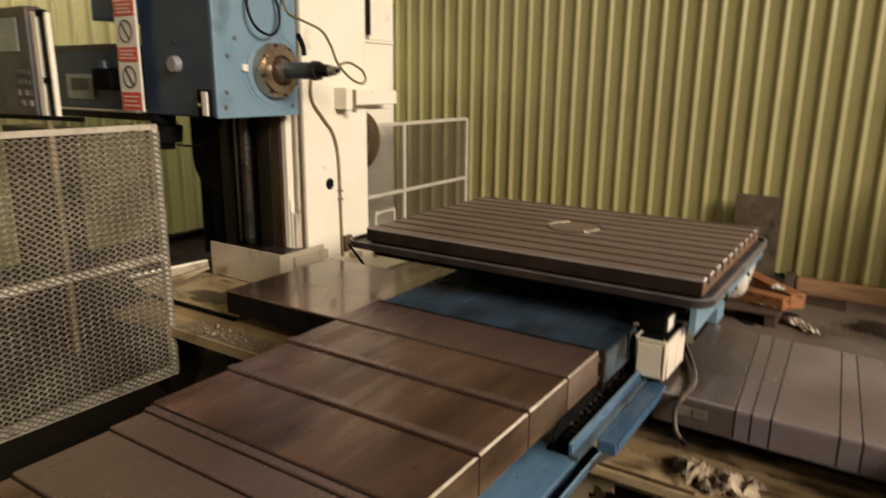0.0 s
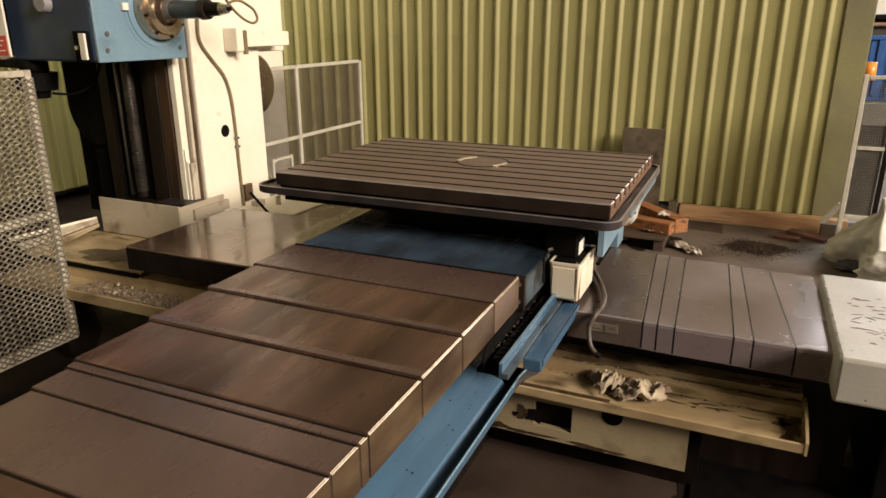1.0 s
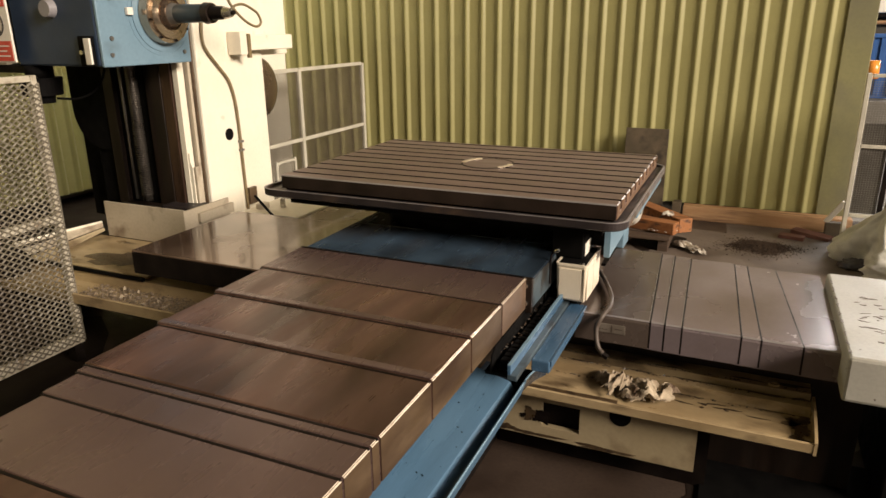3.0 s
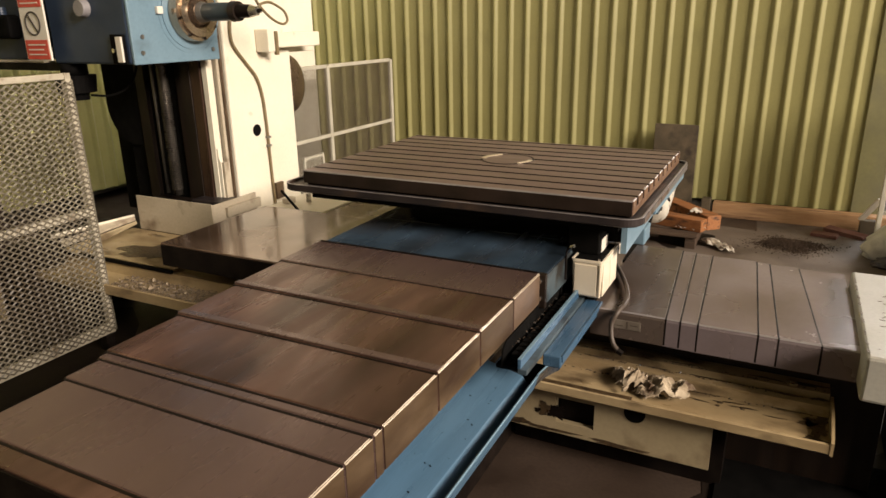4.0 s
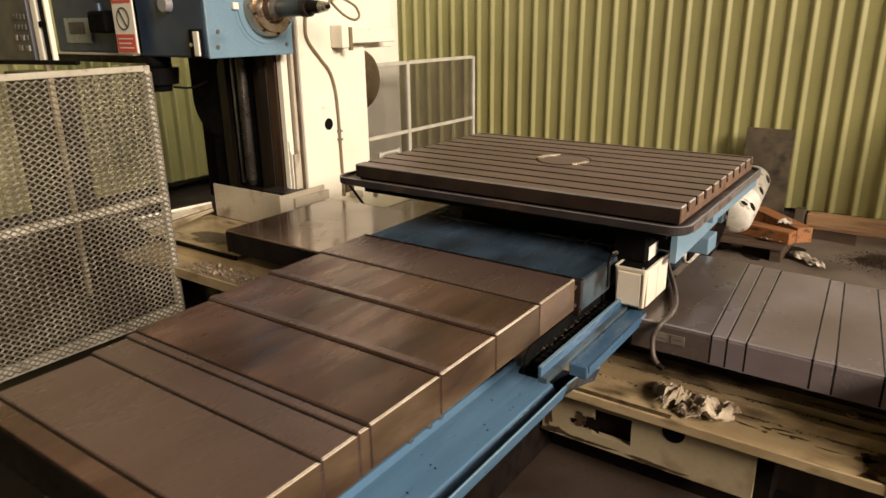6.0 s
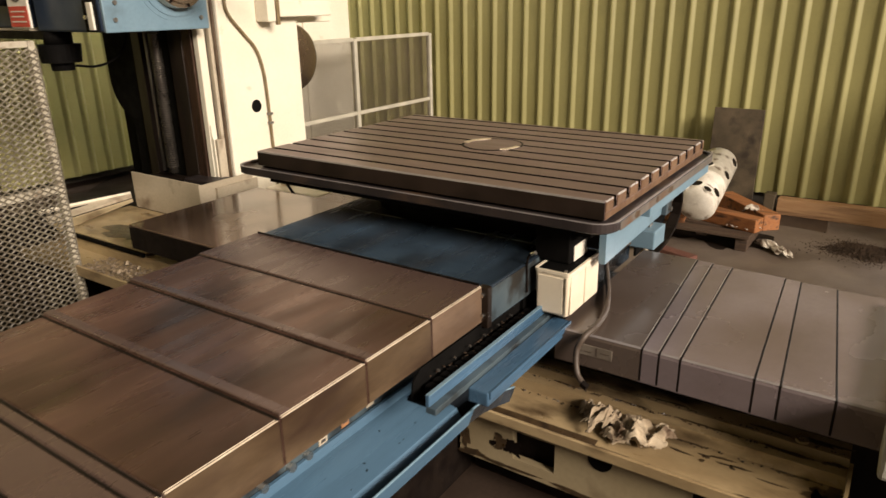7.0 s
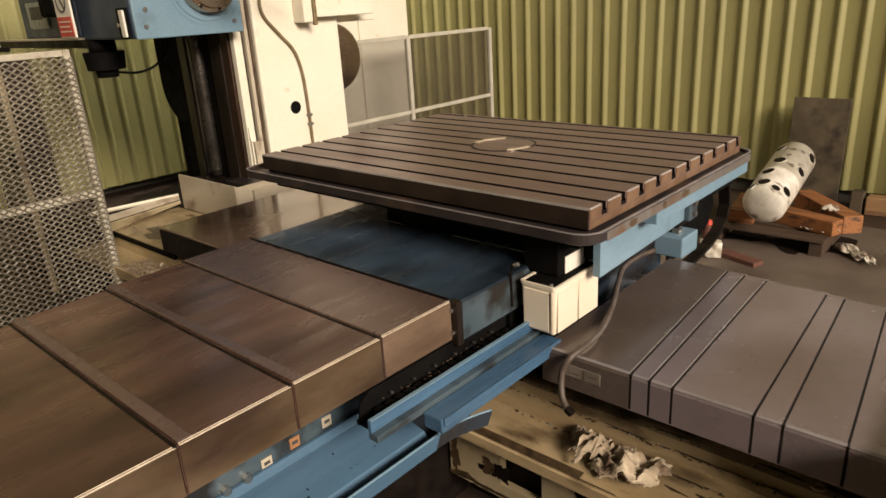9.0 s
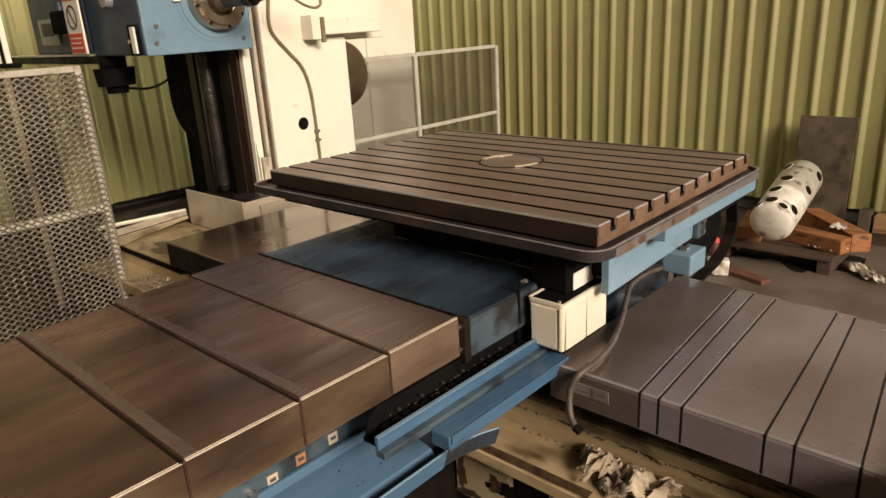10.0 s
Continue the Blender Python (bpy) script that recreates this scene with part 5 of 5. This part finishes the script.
part("foot", bx(GX - 0.03, GX + 0.03, 1.10, 1.16, 0, GZ0), M_SLOT, guard)

fence = thing("mesh_fence", (-3.93, 5.6, 0), "pale grey wire mesh safety fence behind the column", "fence")
for y in (4.62, 5.42, 6.555):
    part("post", bx(-3.955, -3.915, y - 0.020, y + 0.020, 0.0, 1.43, 0.004), M_FENCE, fence)
for a, b in ((4.64, 5.40), (5.44, 6.535)):
    for z in (0.12, 0.792, 1.425):
        part("rail", bx(-3.950, -3.920, a, b, z - 0.016, z + 0.016, 0.003), M_FENCE, fence)
    wires = bmesh.new()
    y = a + 0.02
    while y < b:
        strand(wires, (-3.935, y, 0.13), (-3.935, y, 1.41), 0.0019, (1, 0, 0))
        y += 0.0115
    z = 0.15
    while z < 1.41:
        strand(wires, (-3.932, a, z), (-3.932, b, z), 0.0019, (1, 0, 0))
        z += 0.0115
    part("wire_mesh", wires, M_WIRE, fence, "dark fine wire mesh")
cab = thing("switch_cabinet", (-4.7, 5.4, 0), "tall cream steel switch cabinet against the wall", "cabinet")
part("body", bx(-4.88, -4.50, 4.70, 6.02, 0.0, 3.2, 0.012), M_CREAM, cab)
part("door", bx(-4.498, -4.478, 4.74, 5.35, 0.10, 3.1, 0.006), M_CREAM, cab)
part("door", bx(-4.498, -4.478, 5.37, 5.98, 0.10, 3.1, 0.006), M_CREAM, cab)
part("vent_box", bx(-4.478, -4.36, 4.98, 5.30, 2.02, 2.36, 0.01), M_CREAM, cab)
sb = thing("small_box", (-3.75, 5.0, 0.4), "small cream switch box on a bent tube frame", "switch box")
part("frame", tube([(-3.80, 4.82, 0.0), (-3.80, 4.82, 0.625), (-3.80, 4.84, 0.660), (-3.80, 4.89, 0.670), (-3.80, 5.03, 0.670), (-3.80, 5.07, 0.660), (-3.80, 5.09, 0.625), (-3.80, 5.09, 0.0)], 0.013, 8), M_FENCE, sb)
part("box", bx(-3.84, -3.76, 4.89, 5.03, 0.42, 0.54, 0.006), M_CREAM, sb)
co = thing("coupling_block", (-2.95, 3.85, 0.0), "cream casting with pipes behind the bed cover", "pipe block")
part("block", bx(-3.22, -2.76, 3.64, 4.06, 0.0, 0.600, 0.010), M_CREAM, co)
part("side_plate", bx(-2.759, -2.753, 3.66, 4.04, 0.40, 0.590, 0.002), M_COVER_SIDE, co, "brown oily side plate")
part("cap", bx(-3.16, -3.10, 3.72, 3.80, 0.6005, 0.640, 0.006), M_BEIGE, co, "small raised cap")
part("pipe", tube([(-3.14, 3.70, 0.70), (-3.05, 3.66, 0.66), (-2.95, 3.62, 0.61), (-2.86, 3.585, 0.575)], 0.009, 8), M_BLACK, co)
part("pipe", rd((-3.02, 3.84, 0.6005), (-3.02, 3.84, 0.66), 0.018, seg=10), M_STEEL, co)

# ---- things by the north wall ----
brd = thing("leaning_board", (-1.03, 6.9, 0), "brown weathered board leaning against the green wall", "board")
part("panel", bx(-0.1975, 0.1975, -0.011, 0.011, 0, 0.845, 0.003, pose(-0.990, 6.79, 0.002, -4, 0, 0)), M_BOARD, brd)
tim = thing("timber_beam", (0.1, 6.86, 0), "long rough-sawn timber laid along the wall foot", "timber")
part("beam", bx(-0.60, 0.82, 6.80, 6.92, 0.001, 0.135, 0.006), M_WOOD, tim)
tim2 = thing("timber_block", (-0.66, 6.8, 0), "dark short timber block at the wall foot", "timber")
part("block", bx(-0.70, -0.62, 6.78, 6.90, 0.001, 0.165, 0.005), M_BOARD, tim2)
brk = thing("white_bracket", (0.63, 6.62, 0), "small chipped white bracket leaning by the wall end", "bracket")
part("bar", bx(-0.022, 0.022, -0.012, 0.012, 0, 0.24, 0.004, pose(0.600, 6.70, 0.125, 14, 30, 0)), M_PAPER, brk)
part("foot", bx(0.60, 0.74, 6.66, 6.74, 0.002, 0.130, 0.006), M_BOARD, brk, "dark wooden foot")
plt = thing("pallet", (-1.0, 6.1, 0), "worn wooden pallet piled with offcuts", "pallet")
for k in range(4):
    part("deck_board", bx(-1.35, -0.60, 5.68 + 0.19 * k, 5.82 + 0.19 * k, 0.098, 0.118, 0.003), M_PALLET, plt)
for x in (-1.34, -1.02, -0.69):
    part("bearer", bx(x, x + 0.08, 5.70 if x != -1.02 else 5.92, 6.38, 0.002, 0.0975, 0.003), M_PALLET, plt)
for x, y, w, d, h, a, dz in ((-0.72, 6.17, 0.66, 0.13, 0.12, -48, 0.0), (-0.86, 5.94, 0.62, 0.12, 0.10, -18, 0.0), (-1.2, 6.02, 0.16, 0.50, 0.10, 10, 0.0)):
    ob = thing("wood_offcut", (x, y, 0.1185 + dz), "orange-brown timber offcut on the pallet", "timber", "offcuts on the pallet")
    part("block", bx(-w / 2, w / 2, -d / 2, d / 2, 0, h, 0.006, pose(x, y, 0.1185 + dz, 0, 0, a)), M_OFFCUT, ob)
cyl = thing("spotted_cylinder", (-1.02, 6.1, 0.2), "white painted steel cylinder with dark round ports", "cylinder")
A, B = Vector((-0.955, 5.62, 0.352)), Vector((-0.980, 6.25, 0.495))
ax = (B - A).normalized()
e1 = ax.cross(Vector((0, 0, 1))).normalized()
e2 = e1.cross(ax)


def vessel(stations, seg=48):
    """A round vessel along the cylinder's axis from (distance, radius) stations."""
    bm, rows = bmesh.new(), []
    for s, r in stations:
        rows.append([bm.verts.new(A + ax * s + r * (e1 * math.cos(2 * math.pi * k / seg) + e2 * math.sin(2 * math.pi * k / seg))) for k in range(seg)])
    for a, b in zip(rows, rows[1:]):
        for k in range(seg):
            bm.faces.new((a[k], a[(k + 1) % seg], b[(k + 1) % seg], b[k]))
    bm.faces.new(rows[0][::-1])
    bm.faces.new(rows[-1])
    bmesh.ops.recalc_face_normals(bm, faces=bm.faces)
    return bm


LONG = (B - A).length
part("shell", vessel([(-0.045, 0.135), (0.22, 0.135), (0.222, 0.1375), (0.234, 0.1375), (0.236, 0.135), (LONG, 0.135)]), M_SPOT, cyl, "", True)
part("end_dome", vessel([(-0.092, 0.012), (-0.091, 0.050), (-0.086, 0.080), (-0.078, 0.104), (-0.066, 0.122), (-0.055, 0.131), (-0.0455, 0.1348)]), M_SPOT, cyl, "", True)
part("end_dome", vessel([(LONG + 0.0005, 0.1348), (LONG + 0.02, 0.125), (LONG + 0.04, 0.104), (LONG + 0.055, 0.07), (LONG + 0.06, 0.02)]), M_SPOT, cyl, "", True)
for s, a, r in ((0.02, 32, 0.036), (0.005, 98, 0.040), (0.17, 108, 0.040), (0.33, 28, 0.036), (0.34, 98, 0.040), (0.56, 122, 0.034), (0.575, 24, 0.038), (-0.035, 62, 0.030), (-0.03, 128, 0.028)):
    d = e1 * math.cos(radians(a)) + e2 * math.sin(radians(a))
    p = A + ax * s
    collar = part("port_rim", rd(p + d * 0.110, p + d * 0.1368, r + 0.004, r + 0.002, 24), M_SPOT, cyl, "painted rim of a port")
    part("port", rd(p + d * 0.130, p + d * 0.1376, r, r - 0.002, 24), M_SLOT, collar, "dark round port")
for i, (x, y, z, sx, sy, a) in enumerate(((-0.745, 5.870, 0.120, 0.075, 0.050, -0.2), (-0.640, 5.850, 0.120, 0.085, 0.055, -0.5), (-0.50, 5.86, 0.004, 0.14, 0.06, -0.8), (-0.40, 5.76, 0.002, 0.12, 0.055, -0.7), (-0.660, 5.99, 0.2195, 0.07, 0.04, 0.2))):
    solid("rag", cloth((x, y, z), (sx, sy), 11 + i, 0.045, 5.5, 40, a), M_CLOTH, "crumpled soiled white rag by the pallet", "rag", smooth=True, group="rags by the pallet")
for i, (x, y, sx, sy, h, a) in enumerate(((-0.540, 2.625, 0.050, 0.042, 0.055, 0.3), (-0.475, 2.565, 0.080, 0.060, 0.085, 0.8), (-0.405, 2.540, 0.075, 0.042, 0.055, 0.1), (-0.325, 2.555, 0.105, 0.066, 0.080, 0.5), (-0.385, 2.605, 0.085, 0.05, 0.06, -0.3))):
    solid("rag", cloth((x, y, 0.376), (sx, sy), 31 + i, h * 0.8, 9.5, 52, a), M_RAG, "crumpled oily rag lying in the chip tray", "rag", smooth=True, group="rags in the tray")
scrap = bx(-0.055, 0.055, -0.045, 0.045, 0, 0.105, 0.012, pose(-1.175, 5.365, 0.001, 0, 0, 25))
for v in scrap.verts:
    v.co.x += 0.035 * noise.noise(v.co * 9) - (0.03 if v.co.z > 0.05 and v.co.x < -1.18 else 0.0)
solid("white_scrap", scrap, M_CLOTH, "small soiled white scrap on the floor", "scrap", smooth=True)
can = thing("red_can", (-1.27, 5.5, 0), "small dark can with a red cap on the floor", "can")
part("body", rd((-1.27, 5.5, 0.001), (-1.27, 5.5, 0.17), 0.038, seg=20), M_MAROON, can)
part("cap", rd((-1.27, 5.5, 0.17), (-1.27, 5.5, 0.20), 0.022, 0.018, 16), M_RED, can)
chain = thing("drag_chain", (-0.75, 4.1, 0.3), "black flat cable drag chain looped behind the table", "cable chain")
arc = [(3.66, 0.915), (3.90, 0.925), (4.10, 0.915), (4.21, 0.875), (4.275, 0.80), (4.295, 0.70), (4.275, 0.63), (4.20, 0.575), (4.09, 0.54), (3.92, 0.52), (3.70, 0.51)]
inner = [(3.66, 0.899), (3.90, 0.909), (4.09, 0.899), (4.195, 0.862), (4.257, 0.792), (4.276, 0.70), (4.257, 0.641), (4.188, 0.590), (4.083, 0.556), (3.92, 0.536), (3.70, 0.526)]
part("loop", prism(arc + inner[::-1], "X", -0.775, -0.725), M_SLOT, chain)
# added black sheet: darkness seen through the loop is only shade
part("inner_plate", prism([(3.74, 0.56), (3.74, 0.89), (4.06, 0.885), (4.17, 0.83), (4.22, 0.72), (4.17, 0.63), (4.02, 0.575)], "X", -0.790, -0.778), M_BLACK, chain, "black sheet filling the loop for the shade behind it")
part("end_bracket", bx(-0.79, -0.66, 3.54, 3.66, 0.80, 0.8985, 0.004), M_SLOT, chain)
plank = solid("red_plank", bx(-0.14, 0.14, -0.045, 0.045, 0, 0.03, 0.003, pose(-1.01, 5.385, 0.001, 0, 0, -20)), M_MAROON, "dark red plank lying on the floor", "plank")
solid("red_offcut", bx(-0.16, 0.16, -0.06, 0.06, 0, 0.035, 0.003, pose(0.50, 6.62, 0.002, 0, 4, -24)), M_MAROON, "dark red offcut lying on the floor", "plank")
solid("red_offcut", bx(-0.10, 0.10, -0.05, 0.05, 0, 0.03, 0.003, pose(0.34, 6.50, 0.002, 0, 0, -12)), M_MAROON, "dark red offcut lying on the floor", "plank")


def litter(name, count, place, size, material, label, seed):
    """Loose chips and grit, scattered as small uneven blocks."""
    rnd = random.Random(seed)
    verts, faces = [], []
    for _ in range(count):
        x, y, z = place(rnd)
        s, a = size * rnd.uniform(0.4, 1.6), rnd.uniform(0, 6.3)
        c, n = math.cos(a), math.sin(a)
        base = len(verts)
        for u, v, w in ((-1, -0.5, 0), (1, -0.4, 0), (0.8, 0.5, 0.1), (-0.9, 0.4, 0), (0.1, 0, rnd.uniform(0.3, 1.1))):
            verts.append((x + s * (u * c - v * n), y + s * (u * n + v * c), z + s * w))
        for f in ((0, 1, 4), (1, 2, 4), (2, 3, 4), (3, 0, 4), (0, 3, 2, 1)):
            faces.append([base + k for k in f])
    me = bpy.data.meshes.new(name)
    me.from_pydata(verts, [], faces)
    me.materials.append(material)
    return tagged(new(name, me), label, "litter", kind="stuff")


def heap(r):
    a, d = r.uniform(0, 6.3), abs(r.gauss(0, 0.42))
    return 0.08 + (0.33 * math.cos(a) + 0.05 * math.sin(3 * a)) * d, 6.12 + 0.27 * d * math.sin(a), max(0, 0.045 * (1 - 1.3 * d)) * r.random()


litter("dirt_heap", 11000, heap, 0.0054, M_DIRT, "swept heap of dark dirt and chips", 4)
litter("tray_swarf", 2600, lambda r: (r.uniform(-3.45, -2.2), r.uniform(2.475, 2.655), 0.376 + abs(r.gauss(0, 0.008))), 0.0050, M_CHIPS, "metal swarf lying in the chip tray", 5)
litter("gutter_grit", 18, lambda r: (lambda x: (x, r.uniform(1.0, 2.2), 0.571 - 0.2448 * (x + 0.958)))(r.uniform(-0.95, -0.82)), 0.0035, M_BLACK, "black grit lying in the gutter", 6)
litter("chain_swarf", 90, lambda r: (r.uniform(-0.80, -0.741), r.uniform(2.0, 2.6), r.choice((0.690, 0.729))), 0.0040, M_DIRT, "swarf caught in the cable chain", 7)


def ledge_dirt(r):
    y, z = r.choice(((2.464, 0.373), (2.650, 0.3803), (2.697, 0.4242), (2.735, 0.4412)))
    return r.uniform(-0.95, 0.21), y + abs(r.gauss(0, 0.006)) * (1 if y < 2.6 else -1 if y < 2.72 else 1), z


litter("tray_dirt", 420, ledge_dirt, 0.0042, M_OIL, "dark dirt gathered along the tray ledges", 8)

# floor made black round the cross slide
solid("floor_oil_stain", blot(-3.75, 0.95, 0.0012, 2.45, 1.75, 81, 0.2, 0.0015), M_BLACK_FLOOR, "black patch of concrete round the cross slide", "floor stain", "structure")
solid("floor_swept", blot(0.75, 5.15, 0.0004, 2.05, 2.10, 87, 0.0, 0.0006), M_LIGHTER_FLOOR, "lighter patch of grey-brown concrete", "floor", "structure")
# shade under the housing, laid on the floor as a black patch
solid("floor_oil_stain", blot(0.72, 2.45, 0.0012, 0.78, 0.72, 89, 0.0, 0.0008), M_BLACK_FLOOR, "black patch of concrete for the shade under the end housing", "floor stain", "structure")
# the pallet gap's shade, also a black patch
solid("floor_oil_stain", blot(-0.98, 6.02, 0.0012, 0.40, 0.36, 85, 0.0, 0.0008), M_BLACK_FLOOR, "black patch of concrete for the shade under the pallet", "floor stain", "structure")
solid("floor_oil_stain", blot(-5.35, 4.4, 0.0030, 1.25, 2.2, 83, 0.0, 0.0015), M_BLACK_FLOOR, "black patch of concrete behind the column", "floor stain", "structure")
litter("tray_scraps", 46, lambda r: (r.uniform(-3.35, -2.45), r.uniform(2.49, 2.64), 0.378 + abs(r.gauss(0, 0.008))), 0.013, M_RAG, "pale scraps and paper bits in the chip tray", 9)

bag = thing("plastic_bag", (0.8, 5.5, 0), "milky plastic bag slumped on the floor", "bag")
part("sack", drape((1.03, 6.08, 0.001), 0.36, 0.56, 51, (-0.12, -0.17)), M_PLASTIC, bag, "", True)
bag2 = thing("plastic_bag", (0.9, 5.0, 0), "clear crumpled plastic bag on the floor", "bag")
part("sack", crumple((1.06, 5.55, 0.0), (0.34, 0.24, 0.22), 55, 3.4, 5, 0, 0.5), M_PLASTIC, bag2, "", True)
solid("dark_scrap", crumple((0.78, 5.83, 0.0), (0.14, 0.09, 0.055), 57, 7, 4), M_RIM_DARK, "dark crumpled scrap on the floor", "scrap", smooth=True)

# added black sheet that darkens the floor like the bed's shadow
solid("floor_drip_mat", bx(-0.13, 1.7, 1.35, 2.99, 0.001, 0.014, 0.003), M_BLACK, "black sheet on the floor for the shade beside the bed", "floor mat")

# ---- beyond the wall's end ----
rf = thing("mesh_gate", (1.1, 6.3, 0), "grey steel framed mesh gate beyond the wall end", "gate")
for x in (0.69, 1.62):
    part("upright", bx(x - 0.017, x + 0.017, 6.28, 6.32, 0.0, 1.42, 0.004), M_FENCE, rf)
for z in (0.30, 0.86, 1.40):
    part("rail", bx(0.713, 1.597, 6.285, 6.315, z - 0.014, z + 0.014, 0.004), M_FENCE, rf)
part("brace", bx(0.90, 0.935, 6.284, 6.316, 0.325, 1.20, 0.004), M_SLOT, rf)
part("infill_board", bx(0.715, 0.895, 6.306, 6.316, 0.32, 1.04, 0.003), M_SLAB, rf, "dusty board fixed behind the mesh")
gw = bmesh.new()
for k in range(48):
    strand(gw, (0.72 + 0.018 * k, 6.30, 0.32), (0.72 + 0.018 * k, 6.30, 1.38), 0.0032, (0, 1, 0))
for k in range(58):
    strand(gw, (0.715, 6.303, 0.33 + 0.018 * k), (1.595, 6.303, 0.33 + 0.018 * k), 0.0032, (0, 1, 0))
part("wire_mesh", gw, M_DULL_STEEL, rf, "grey fine wire mesh")
beacon = thing("warning_lamp", (0.80, 7.1, 1.3), "orange warning lamp at the wall end", "warning lamp")
part("bracket", bx(0.741, 0.79, 7.09, 7.13, 1.30, 1.33, 0.004), M_SLOT, beacon)
part("lens", rd((0.805, 7.11, 1.325), (0.805, 7.11, 1.476), 0.055, 0.050, 24), M_ORANGE, beacon, "orange plastic lens", True)
dock = solid("loading_dock", bx(1.0, 5.0, 12.6, 14.15, 0.006, 0.62, 0.01), M_SLAB, "pale concrete loading dock beyond the hall", "loading dock", "structure")
cont = thing("waste_skip", (2.8, 13.4, 0.62), "blue steel waste skip standing on the dock", "skip")
part("body", bx(1.50, 4.2, 13.0, 14.0, 0.621, 1.60, 0.02), M_CONTAINER, cont)
for k in range(8):
    part("rib", bx(1.62 + 0.34 * k, 1.70 + 0.34 * k, 12.97, 12.999, 0.70, 1.55, 0.004), M_CONTAINER, cont)
part("top_rail", bx(1.48, 4.22, 12.95, 13.0, 1.555, 1.615, 0.006), M_CONTAINER, cont)
part("lock_bar", rd((1.86, 12.94, 0.70), (1.86, 12.94, 1.55), 0.02, seg=8), M_FENCE, cont)
pipe = thing("wall_pipe", (3, 14.1, 1.8), "copper-coloured pipe running along the far wall", "pipe")
part("pipe", rd((0.9, 14.12, 1.78), (8.8, 14.12, 1.78), 0.035, seg=12), M_WOOD, pipe)
part("bracket", bx(2.0, 2.06, 14.08, 14.2, 1.73, 1.83), M_SLOT, pipe)
shelf = thing("beam_casing", (3, 14.0, 2.4), "cream boxed beam along the far wall", "beam")
part("casing", bx(0.85, 8.9, 13.95, 14.199, 1.93, 2.9, 0.02), M_CREAM, shelf)
part("shadow_gap", bx(0.85, 8.9, 13.99, 14.199, 1.87, 1.929), M_SLOT, shelf)

# high lamp in the corner of the hall
lamp = thing("high_lamp", (-5.0, 5.57, 3.9), "high bay lamp hung in the hall corner", "lamp")
part("housing", bx(-5.20, -4.80, 5.37, 5.77, 3.89, 4.07, 0.01), M_SLOT, lamp)
part("tube_lamp", bx(-5.17, -4.83, 5.40, 5.74, 3.865, 3.888, 0.004), glow("lamp_glow", (0.80, 0.88, 1.0), 30.0), lamp, "glowing diffuser")
part("hanger", rd((-5.0, 5.57, 4.07), (-5.0, 5.57, 13.2), 0.012, seg=8), M_SLOT, lamp)
